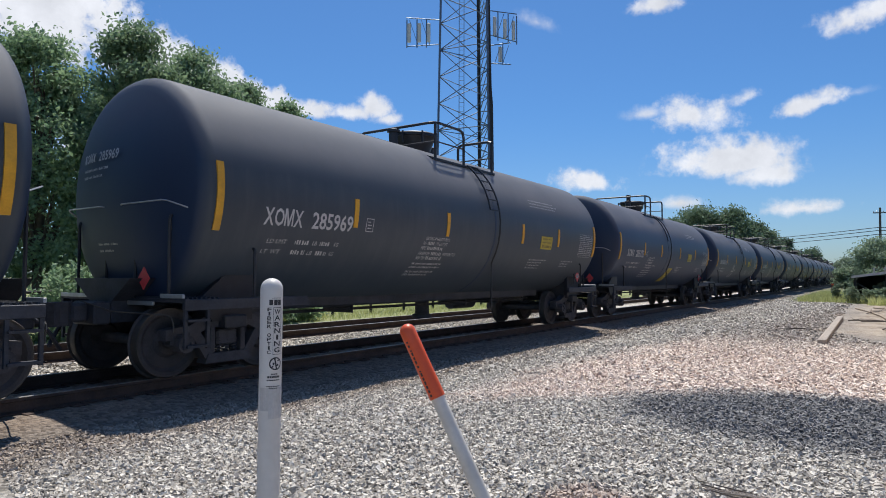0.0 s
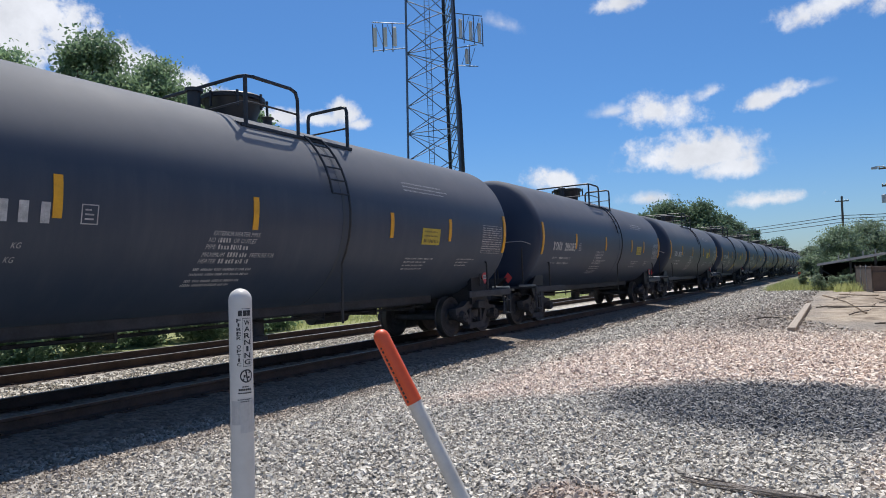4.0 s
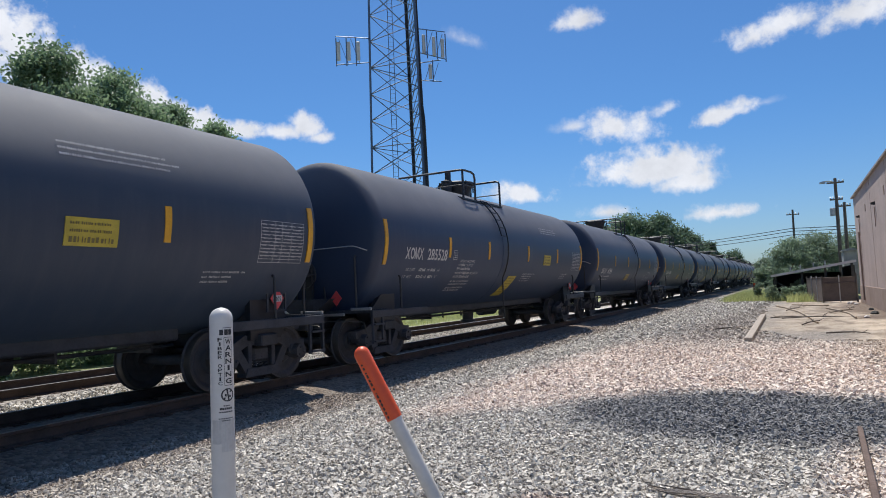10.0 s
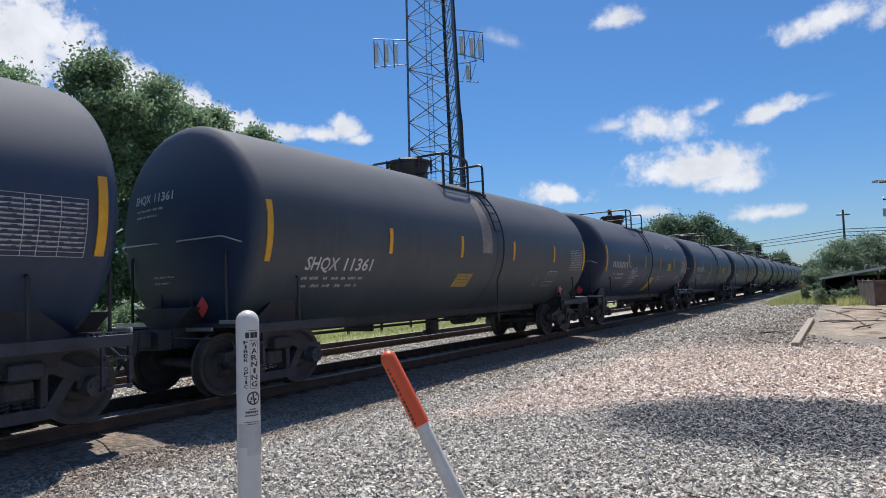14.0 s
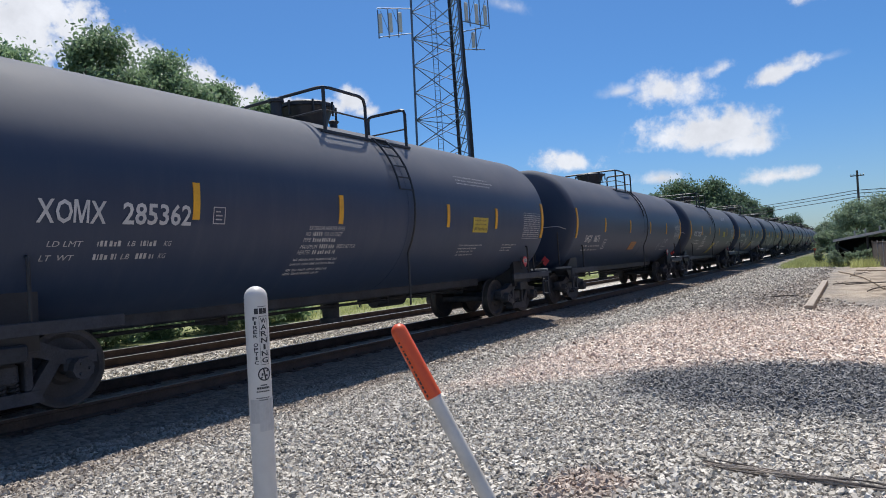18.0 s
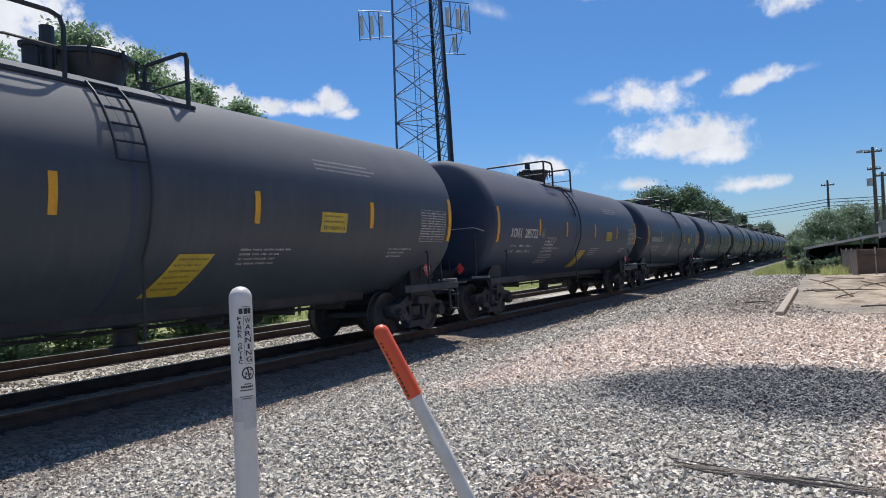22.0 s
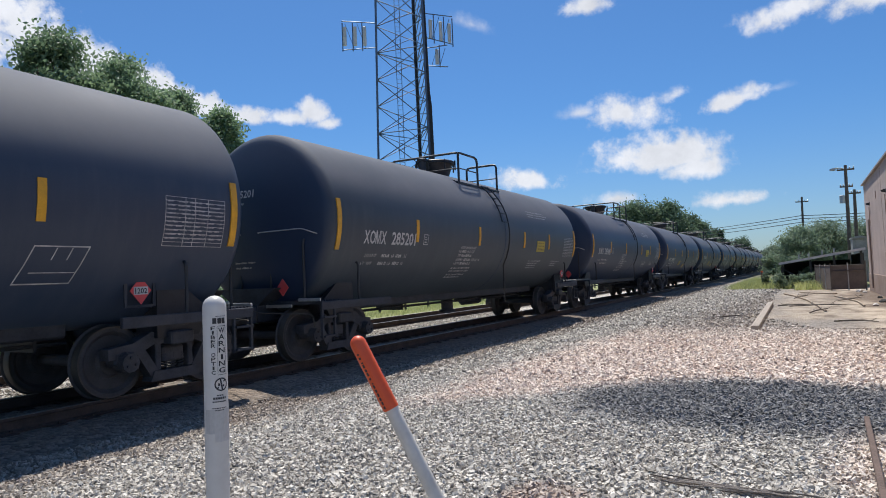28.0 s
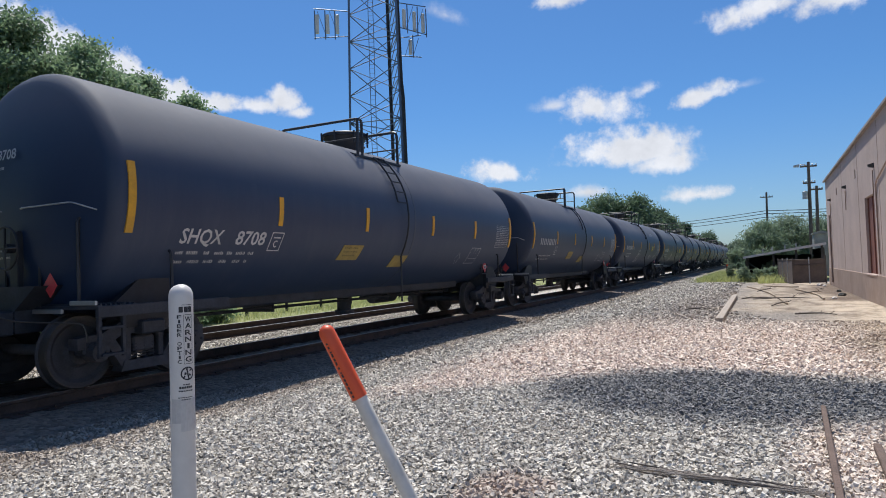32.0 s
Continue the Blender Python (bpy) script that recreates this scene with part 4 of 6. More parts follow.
        stuff_part("lettering", lines_block(Geo(), f0 + at + 0.12, z0 + 0.21, (0.45, 0.45, 0.45), 0.07, 0.03, 0.03, proud, 8), PRINT, yel)
        g = Geo()                                         # slanted frame round a small table, and a diamond outline
        for a, b, c, d in ((0, 0, 0.62, 0.014), (0, 0.40, 0.62, 0.014), (0.1, 0.12, 0.5, 0.010), (0.25, 0.26, 0.012, 0.13), (0.42, 0.26, 0.012, 0.13)):
            p, f = bars(c, d)
            on_side(g, [(q[0] + a + 0.3 * (b + q[1]), q[1] + b) for q in p], f, f0 + 10.35, 1.46)
        for u in (0.0, 0.606):
            on_side(g, [(u + 0.3 * z + w, z) for z in (0.014, 0.2, 0.4) for w in (0, 0.014)], [(0, 1, 3, 2), (2, 3, 5, 4)], f0 + 10.35, 1.46)
        stuff_part("framed_stencil", g, STENCIL, car)
        g = Geo()
        for s, e in (((0, -0.15), (0.13, 0)), ((0.13, 0), (0, 0.15)), ((0, 0.15), (-0.13, 0)), ((-0.13, 0), (0, -0.15))):
            on_side(g, [s, e, (e[0] * 0.9, e[1] * 0.9), (s[0] * 0.9, s[1] * 0.9)], [(0, 1, 2, 3)], f0 + 9.80, 1.60)
        part("diamond_outline", g, STENCIL, car)
    if kind == "old":
        part("orange_panel", panel_on_side(Geo(), f0 + 6.50, f0 + 7.08, 1.42, 1.66, 0.012, 0.08), OCHRE, car, "faded golden panel low on the flank")
    if kind in ("grimy", "old"):                          # framed letter behind the number
        u0, z0 = (2.56, 1.58) if kind == "grimy" else (2.55, 1.72)
        g = Geo()
        for p in ((0, 0, 0.28, 0.016), (0, 0.28, 0.28, 0.016), (0, 0.016, 0.016, 0.264), (0.264, 0.016, 0.016, 0.264), (0.06, 0.20, 0.16, 0.02)):
            b, f = bars(p[2], p[3])
            on_side(g, [(q[0] + p[0] + 0.14 * (q[1] + p[1]), q[1] + p[1]) for q in b], f, f0 + u0, z0)
        stuff_part("letter_frame", g, WHITE, car)
        part("frame_letter", on_side(Geo(), *letters("C", 0.11, 0.09), f0 + u0 + 0.105, z0 + 0.06), WHITE, car)
    if kind == "banded":
        part("slanted_panel", panel_on_side(Geo(), f0 + 6.22, f0 + 6.78, 1.16, 1.70, 0.012, 0.30), LEMON, car, "slanted lemon-yellow warning panel")
        g = Geo()
        for i in range(6):
            lines_block(g, f0 + 6.26 + 0.30 * (0.48 - 0.075 * i) / 0.54, 1.62 - 0.075 * i, (0.46 - 0.06 * (i % 2),), 0.07, 0.028, 0.03, proud, 40 + i)
        stuff_part("panel_lettering", g, PRINT, car)
    # stencilled table near the trailing end
    g = Geo()
    for i in range(13):
        b, f = bars(0.95, 0.007)
        on_side(g, b, f, f0 + 12.0, 1.90 + i * 0.052)
    for u in (0.0, 0.3, 0.45, 0.66, 0.94):
        on_side(g, [(p + u, 0.632 * k) for k in (0, 0.25, 0.5, 0.75, 1) for p in (0, 0.008)], [(2 * i, 2 * i + 1, 2 * i + 3, 2 * i + 2) for i in range(4)], f0 + 12.0, 1.90)
    lines_block(g, f0 + 12.03, 2.46, (0.88,) * 10, 0.052, 0.022, 0.1, seed=21)
    stuff_part("test_table", g, STENCIL, car)
    # placard: red diamond in a holder
    at = pose(side_x(1.35, 0.06), f0 + (12.70 if kind in ("plain", "banded") else 11.90), 1.35)
    pl = part("placard", Geo().prism([(0, -0.175), (0.150, 0), (0, 0.175), (-0.150, 0)], "x", 0, 0.012), RED, car, "red diamond placard with a white number panel", at=at)
    part("number_panel", Geo().prism([(-0.10, -0.05), (0.10, -0.05), (0.10, 0.05), (-0.10, 0.05)], "x", 0.012, 0.016), WHITE, pl)
    t = letters("1202", 0.068, 0.17)
    part("digits", Geo().add([(0.019, p[0] - 0.085, p[1] - 0.034) for p in t[0]], t[1]), FRAME, pl)
    g = Geo()
    for y0, y1, z0, z1 in ((-0.22, 0.22, -0.21, -0.18), (-0.22, -0.18, -0.18, 0.2), (0.18, 0.22, -0.18, 0.2)):
        g.box((-0.02, y0, z0), (0.0, y1, z1))
    g.box((-0.3, -0.03, -0.05), (0.0, 0.03, 0.05))
    part("placard_holder", g, FRAME, car, at=at)
    part("end_placard", Geo().prism([(0, -0.15), (0.13, 0), (0, 0.15), (-0.13, 0)], "y", -0.012, 0), RED, car, "small red diamond placard on the end", at=pose(0.72, -7.02, 1.30))
    # stencils on the leading head
    g = lines_block(Geo(), -0.84, 2.80, (0.75, 0.6), 0.10, 0.035, 0.05, on_head, 11)
    lines_block(g, -0.40, 1.75, (0.5, 0.4), 0.09, 0.03, 0.05, on_head, 12)
    stuff_part("head_stencil", g, STENCIL, car)
    return car


KINDS = {k: tank_car(k) for k in ("plain", "banded", "old", "dusty", "grimy")}


def reporting_mark(car, kind, mark):
    """White mark and number on the flank and on the leading head; illegible ones are bars."""
    f0 = -HALF + 0.05
    mat = WHITE
    slant = kind not in ("plain", "banded")
    if not mark:
        part("reporting_mark", lines_block(Geo(), f0 + 0.74, 2.06, (1.75,), 0.3, 0.22, 0.08, seed=31), STENCIL, car)["kind"] = "stuff"
        part("head_mark", lines_block(Geo(), -1.0, 2.94, (0.80,), 0.2, 0.10, 0.05, on_head, 32), STENCIL, car)["kind"] = "stuff"
        return
    # initials, a gap, then the number
    spans = (0.0, 0.40, 0.505, 1.0) if not slant else (0.0, 0.46, 0.62 if len(mark.split()[1]) < 5 else 0.56, 1.0)
    start, wide = (0.74, 1.80) if not slant else (0.80, 1.64 if kind != "grimy" else 1.30)
    for name, text, a, b in zip(("reporting_mark", "car_number"), mark.split(), spans[::2], spans[1::2]):
        t = letters(text, 0.245 if not slant else 0.205, wide * (b - a))
        if slant:
            t[0][:, 0] += t[0][:, 1] * 0.14
        part(name, on_side(Geo(), *t, f0 + start + wide * a, 2.05 if not slant else 1.81), mat, car)
        h = letters(text, 0.135, 1.06 * (b - a))
        part("head_" + name, on_head(Geo(), *h, -0.92 + 1.06 * a, 2.93), mat, car)


# the train, by its place in line: kind and mark
TRAIN = {0: ("plain", "XOMX 285969"), 1: ("banded", "XOMX 285332"), 2: ("plain", ""), 3: ("plain", "XOMX 286083"), 4: ("plain", "XOMX 285557"),
         5: ("banded", "XOMX 285441"), 6: ("banded", "XOMX 285528"), 7: ("dusty", "SHQX  8754"), 8: ("dusty", "SHQX  11361"), 9: ("banded", ""),
         10: ("plain", "XOMX 285362"), 11: ("grimy", "SHQX  8671"), 12: ("banded", "XOMX 285287"), 13: ("banded", "XOMX 285722"), 14: ("plain", ""),
         15: ("old", "SHQX  8642"), 16: ("plain", "XOMX 285201"), 17: ("plain", "XOMX 285642"), 18: ("old", "SHQX  8708")}
CARS = []
SLACK = {4: 0.08, 5: 0.16, 8: 0.04, 10: -0.05, 11: 0.06, 15: 0.05, 18: 0.10}                                         # play in the couplers
STRIP_SHIFT = {3: (0.26, 0.28), 9: (0.25, 0.0), 16: (0.27, 0.0)}                       # cars whose middle strips sit further back
spare = dict(KINDS)
for k in range(-2, 56):
    kind, mark = TRAIN.get(k, (("plain", "plain", "banded", "plain", "old")[k % 5], ""))
    m = pose(TRACK_X, k * PITCH, RAIL_Z)
    if k >= 51:                                            # the first-built cars close the train
        kind = ("plain", "banded", "old", "dusty", "grimy")[k - 51]
        car = spare.pop(kind)
        car.matrix_basis = m
    else:
        car = copy_thing(KINDS[kind], m)
    CARS.append((k, car, kind, mark))
for k, car, kind, mark in CARS:
    if k < 30:
        reporting_mark(car, kind, mark)
    if k in STRIP_SHIFT:
        strips_of = sorted((o for o in car.children if o.name.startswith("reflector_strip")), key=lambda o: o.data.vertices[0].co.y)
        for o, d in zip(strips_of[2:4], STRIP_SHIFT[k]):
            o.location.y += d
    if k == 16:                                            # this one's placard bears another number
        t = letters("1203", 0.068, 0.17)
        for pl in (o for o in car.children if o.name.startswith("placard")):
            for o in pl.children:
                if o.name.startswith("digits"):
                    o.data = mesh_of("digits", Geo().add([(0.019, p[0] - 0.085, p[1] - 0.034) for p in t[0]], t[1]), FRAME)
    if k == 8:                                             # dried product run down beside the ladder
        g = panel_on_side(Geo(), -0.15, 0.32, 2.25, 3.55, 0.006, 0.0)
        part("dried_spill", g, DUSTY, car, "pale dried spill below the manway")


# cars that stay far off go without their smallest fittings
SMALL = {"eye_bolt", "rung", "stile", "uncoupling_lever", "head_grab_rail", "air_hose", "brake_beam", "outlet_valve", "letter_frame", "frame_letter", "digits", "number_panel", "step_edge"}
bpy.data.batch_remove([o for k, car, kind, mark in CARS if k >= 24 for o in car.children_recursive if o.name.split(".")[0] in SMALL])


def train_y(t):
    """Where the middle of the first car stands at t seconds; the train slows a little."""
    return TRAIN_Y0 - TRAIN_V * t + TRAIN_A * t * t


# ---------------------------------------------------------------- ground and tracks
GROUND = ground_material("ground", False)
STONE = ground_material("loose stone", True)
RUST = material("rusty rail steel", (0.075, 0.050, 0.040), 0.75, 0.2, 0.35, 4.0, 0.3, 40)
HEADSTEEL = material("polished rail head", (0.30, 0.28, 0.27), 0.5, 0.7, 0.15, 3.0)
TIE = material("creosoted timber", (0.075, 0.055, 0.042), 0.85, 0.0, 0.4, 3.0, 0.6, 30, (0.2, 0.17, 0.14), 0.4, each=0.25, stretch=(1, 6, 6))
BARK = material("bark", (0.14, 0.11, 0.085), 0.9, 0.0, 0.35, 5.0, 0.8, 18)
LEAF = leaf_material("broad leaves", (0.115, 0.190, 0.105), (0.26, 0.35, 0.20))
LEAF2 = leaf_material("dusty leaves", (0.12, 0.175, 0.115), (0.26, 0.32, 0.22))
LEAF3 = leaf_material("dark leaves", (0.068, 0.115, 0.070), (0.150, 0.205, 0.130))
GRASS = leaf_material("grass blades", (0.24, 0.28, 0.10), (0.48, 0.49, 0.23))

xs = sorted(set([-4000, -1500, -600, -250, -120, -60, -30] + [round(-20 + i * 0.8, 2) for i in range(36)] + [round(-7.8 + i * 0.2, 2) for i in range(10)] + [12, 20, 40, 90, 250, 700, 1500, 4000]))
ys = sorted(set([-3000, -800, -200, -60, -20, -8] + [round(-4 + i * 0.8, 2) for i in range(46)] + [38, 44, 52, 62, 75, 100, 150, 260, 500, 1000, 2000, 4500]))


def ground_z(x, y):
    near = max(0.0, 1 - max(abs(x + 2) / 14, abs(y - 12) / 22))
    z = 0.05 * near * (noise.noise(Vector((x * 0.35, y * 0.35, 0.3))) + 0.5 * noise.noise(Vector((x, y, 4.0))))
    bank = min(1.0, max(0.0, (-6.6 - x) / 0.6)) if x > -14.5 else min(1.0, max(0.0, (x + 15.8) / 1.3))
    # the stone slopes down from the tie ends to a shallow dip beside the track
    dip = min(max(0.0, (x + 7.45) / 0.75), max(0.0, (-3.6 - x) / 3.1), 1.0) if x > -7.45 else 0.0
    dip = dip * dip * (3 - 2 * dip)
    return z * (1 - bank) - 0.035 * bank * (1 - dip) - 0.14 * dip


g = Geo().add([(x, y, ground_z(x, y)) for y in ys for x in xs], [(j * len(xs) + i, j * len(xs) + i + 1, (j + 1) * len(xs) + i + 1, (j + 1) * len(xs) + i) for j in range(len(ys) - 1) for i in range(len(xs) - 1)])
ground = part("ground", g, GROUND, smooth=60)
tagged(ground, "grey and pinkish crushed-stone ground with bare soil and grass beyond", "ground", kind="structure")


def rail_geo(x, y0, y1):
    prof = [(-0.07, -0.172), (0.07, -0.172), (0.07, -0.16), (0.012, -0.14), (0.012, -0.045), (0.036, -0.035), (0.036, -0.004), (-0.036, -0.004), (-0.036, -0.035), (-0.012, -0.045), (-0.012, -0.14), (-0.07, -0.16)]
    g = Geo().prism([(x + p, RAIL_Z + q) for p, q in prof], "y", y0, y1)
    g.box((x - 0.034, y0, RAIL_Z - 0.004), (x + 0.034, y1, RAIL_Z), m=1)
    return g


def track(xc, label):
    tr = thing("railway_track", pose(0, 0, 0), label, "railway track", kind="structure")
    for s in (-1, 1):
        part("rail", rail_geo(xc + s * 0.753, -60, 900), [RUST, HEADSTEEL], tr, "rusty rail with a polished head")
    me = mesh_of("tie", Geo().box((-1.3, -0.115, -0.16), (1.3, 0.115, 0.0), 0.012), TIE)
    plate = mesh_of("tie_plate", merge(Geo().box((-0.17, -0.09, 0.0), (0.17, 0.09, 0.022), 0.005), Geo().box((-0.1, -0.05, 0.02), (-0.07, -0.02, 0.05)), Geo().box((0.07, 0.02, 0.02), (0.1, 0.05, 0.05))), RUST)
    rnd = random.Random(int(-xc * 10))
    for i in range(95):
        y = -3 + i * 0.5
        t = part("tie", me, None, tr, at=pose(xc + rnd.uniform(-0.04, 0.04), y + rnd.uniform(-0.03, 0.03), RAIL_Z - 0.19, 0, 0, rnd.uniform(-1.5, 1.5)))
        if -3 + i * 0.5 < 26:
            for s in (-0.753, 0.753):
                part("tie_plate", plate, None, t, at=pose(s, 0, 0))
    g = Geo()
    for i in range(560):
        y = 44.5 + i * 0.5
        g.box((xc - 1.3, y - 0.115, RAIL_Z - 0.35), (xc + 1.3, y + 0.115, RAIL_Z - 0.19))
    tagged(part("distant_ties", g, TIE, tr), kind="stuff")
    return tr


track(TRACK_X, "busy railway track with dark timber ties under the train")
track(-12.85, "second railway track beyond the train in stone ballast")


# loose stones: irregular, flattened, half sunk
def stones_mesh(name, count, x0, x1, y0, y1, lo, hi, seed, keep=None):
    rng = np.random.default_rng(seed)
    base = np.array([(a, b, c) for c in (-1, 1) for a, b in ((-1, -1), (1, -1), (1, 1), (-1, 1))]) * 0.8
    quad = np.array([(3, 2, 1, 0), (4, 5, 6, 7), (0, 1, 5, 4), (1, 2, 6, 5), (2, 3, 7, 6), (3, 0, 4, 7)])
    x = rng.uniform(x0, x1, count)
    y = rng.uniform(y0, y1, count)
    if keep is not None:
        ok = keep(x, y)
        x, y = x[ok], y[ok]
    n = len(x)
    size = lo + (hi - lo) * rng.random(n) ** 1.8
    axes = np.stack([size * rng.uniform(0.8, 1.4, n), size * rng.uniform(0.6, 1.0, n), size * rng.uniform(0.4, 0.85, n)], 1) * 0.5
    pts = (base[None] + rng.uniform(-0.42, 0.42, (n, 8, 3))) * axes[:, None, :]
    q = rng.normal(size=(n, 4)) * np.array([1.0, 0.34, 0.34, 1.0])
    q /= np.linalg.norm(q, axis=1)[:, None]
    w, a, b, c = q.T
    rot = np.stack([1 - 2 * (b * b + c * c), 2 * (a * b - c * w), 2 * (a * c + b * w), 2 * (a * b + c * w), 1 - 2 * (a * a + c * c), 2 * (b * c - a * w),
                    2 * (a * c - b * w), 2 * (b * c + a * w), 1 - 2 * (a * a + b * b)], 1).reshape(n, 3, 3)
    pts = np.einsum("nij,nkj->nki", rot, pts)
    z = np.array([ground_z(u, v) for u, v in zip(x, y)]) + size * rng.uniform(0.05, 0.42, n)
    pts += np.stack([x, y, z], 1)[:, None, :]
    faces = (quad[None] + (np.arange(n) * 8)[:, None, None]).reshape(-1, 4)
    return arrays_mesh(name, pts.reshape(-1, 3), faces, STONE)


def scatter(name, label, *a, **k):
    tagged(new(name, stones_mesh(name, *a, **k)), label, "gravel", kind="stuff")


def in_sight(x, y):
    return (y > -x * 0.30 + 0.7) & (y > x * 3.0)


def thinning(x, y):
    """Stones thin out towards the bare soil."""
    pick = np.random.default_rng(9).random(len(x))
    return pick < np.clip((-1.2 - x + np.maximum(0, 21 - y) * 0.35) / 1.6, 0.0, 1.0)


scatter("gravel", "loose grey crushed stone by the track", 116000, -6.9, 1.8, 2.2, 9.0, 0.016, 0.042, 1, keep=in_sight)
scatter("gravel", "loose pinkish crushed stone", 58000, -6.9, 2.0, 9.0, 17.0, 0.026, 0.062, 2)
scatter("gravel", "sunlit grey ballast between the tracks", 10000, -11.6, -9.9, 4.0, 26.0, 0.03, 0.07, 3)
scatter("gravel", "scattered crushed stone along the soil", 30000, -6.9, 2.7, 17.0, 32.0, 0.035, 0.085, 4, keep=thinning)
scatter("gravel", "grey stone shoulder along the distant track", 20000, -6.9, -1.2, 32.0, 60.0, 0.05, 0.11, 5, keep=thinning)

# ---------------------------------------------------------------- marker posts
PLASTIC = material("white marker plastic", (0.68, 0.645, 0.60), 0.4, 0.0, 0.05, 4.0, 0, 30, (0.5, 0.47, 0.43), 0.35, 5.0)
INK = material("black print", (0.03, 0.03, 0.035), 0.6)
FADED = material("faded grey band", (0.52, 0.50, 0.48), 0.55, 0.0, 0.12, 9.0)
ORANGE = material("orange plastic", (0.80, 0.10, 0.025), 0.4, 0.0, 0.08, 6.0, 0, 30, (0.45, 0.1, 0.05), 0.35, 6.0)
OFFWHITE = material("off-white fibreglass", (0.70, 0.66, 0.60), 0.5, 0.0, 0.06, 6.0, 0, 30, (0.4, 0.36, 0.31), 0.4, 4.0)


def marker_post():
    """Round-topped white cable marker; print on the side that faces the track's end."""
    p = thing("marker_post", pose(-1.903, 1.675, 0, 0, 0.4, 0), "white plastic cable marker post with black print", "marker post")
    r, top = 0.0390, 1.465
    prof = [(-0.05, 0.0), (-0.05, r * 1.0), (0.95, r)] + [(top - r + r * math.sin(radians(a)), r * math.cos(radians(a))) for a in (0, 15, 30, 45, 60, 75)] + [(top, 0)]
    part("tube", Geo().lathe(prof, (0, 0, 0), (0, 0, 1), 40), PLASTIC, p, smooth=50)
    face = math.atan2(-1.675, 1.903) + radians(10)         # towards the viewer, turned a little to the right

    def wrap(pts, faces, z, off=0.0, g=None, pr=0.0012):
        g = g or Geo()
        return g.add([((r + pr) * math.cos(face + off + q[0] / r), (r + pr) * math.sin(face + off + q[0] / r), z + q[1]) for q in pts], faces)

    def block(u0, u1, z0, z1, g=None, pr=0.0012):
        k = 6
        pts = [(u0 + (u1 - u0) * i / k, z) for z in (z0, z1) for i in range(k + 1)]
        return wrap(pts, [(i, i + 1, k + 2 + i, k + 1 + i) for i in range(k)], 0.0, 0, g, pr)

    # maker's mark as plain bars
    g = Geo()
    for u in (-0.014, 0.002, 0.016):
        block(u, u + 0.0125, 1.371, 1.390, g)
    block(-0.004, 0.03, 1.395, 1.3965, g)
    part("maker_mark", g, INK, p)
    g = Geo()
    for i, ch in enumerate("FIBER OPTIC"):
        if ch != " ":
            pts, f = letters(ch, 0.0122, 0.014 if ch != "I" else 0.006)
            wrap([(q[0] - 0.020 + (0.004 if ch == "I" else 0), q[1]) for q in pts], f, 1.3505 - i * 0.0148, 0, g)
    part("lettering", g, INK, p, "black upright words")
    g = Geo()
    for i, ch in enumerate("WARNING"):
        pts, f = letters(ch, 0.0178, 0.022 if ch != "I" else 0.008)
        wrap([(q[0] + (0.011 if ch == "I" else 0.004), q[1]) for q in pts], f, 1.340 - i * 0.0222, 0, g)
    for u0, u1, z0, z1 in ((0.000, 0.001, 1.201, 1.362), (0.029, 0.030, 1.201, 1.362), (0, 0.030, 1.362, 1.3635), (0, 0.030, 1.1995, 1.201)):
        block(u0, u1, z0, z1, g)
    part("warning_panel", g, INK, p, "outlined upright warning word")
    g = Geo()
    k = 20
    ring = [(math.cos(2 * math.pi * i / k), math.sin(2 * math.pi * i / k)) for i in range(k)]
    wrap([(0.011 + 0.0225 * c, s * 0.0225) for c, s in ring] + [(0.011 + 0.0180 * c, s * 0.0180) for c, s in ring], [(i, (i + 1) % k, k + (i + 1) % k, k + i) for i in range(k)], 1.168, 0, g)
    for a in (45, 100):
        c, s = math.cos(radians(a)), math.sin(radians(a))
        wrap([(0.011 + c * t - s * w, s * t + c * w) for t, w in ((-0.019, -0.0025), (0.019, -0.0025), (0.019, 0.0025), (-0.019, 0.0025))], [(0, 1, 2, 3)], 1.168, 0, g)
    wrap([(0.0, -0.004), (0.021, -0.009), (0.022, -0.003), (0.001, 0.005)], [(0, 1, 2, 3)], 1.168, 0, g)
    part("no_digging_sign", g, INK, p, "round no-digging sign")
    g = Geo()
    for z, u0, u1, h in ((1.130, -0.004, 0.018, 0.004), (1.119, -0.016, 0.026, 0.007), (1.109, -0.018, 0.028, 0.004), (1.088, -0.020, 0.028, 0.003), (1.081, -0.010, 0.02, 0.003)):
        u = u0
        while u < u1:
            block(u, min(u1, u + 0.006), z, z + h, g)
            u += 0.0075
    part("small_print", g, INK, p)
    part("worn_band", block(-0.045, 0.050, 1.005, 1.085, None, 0.0008), FADED, p, "worn grey band")
    part("tape_edge", block(-0.012, 0.05, 0.978, 1.016, None, 0.0016), FADED, p)
    return p


marker_post()


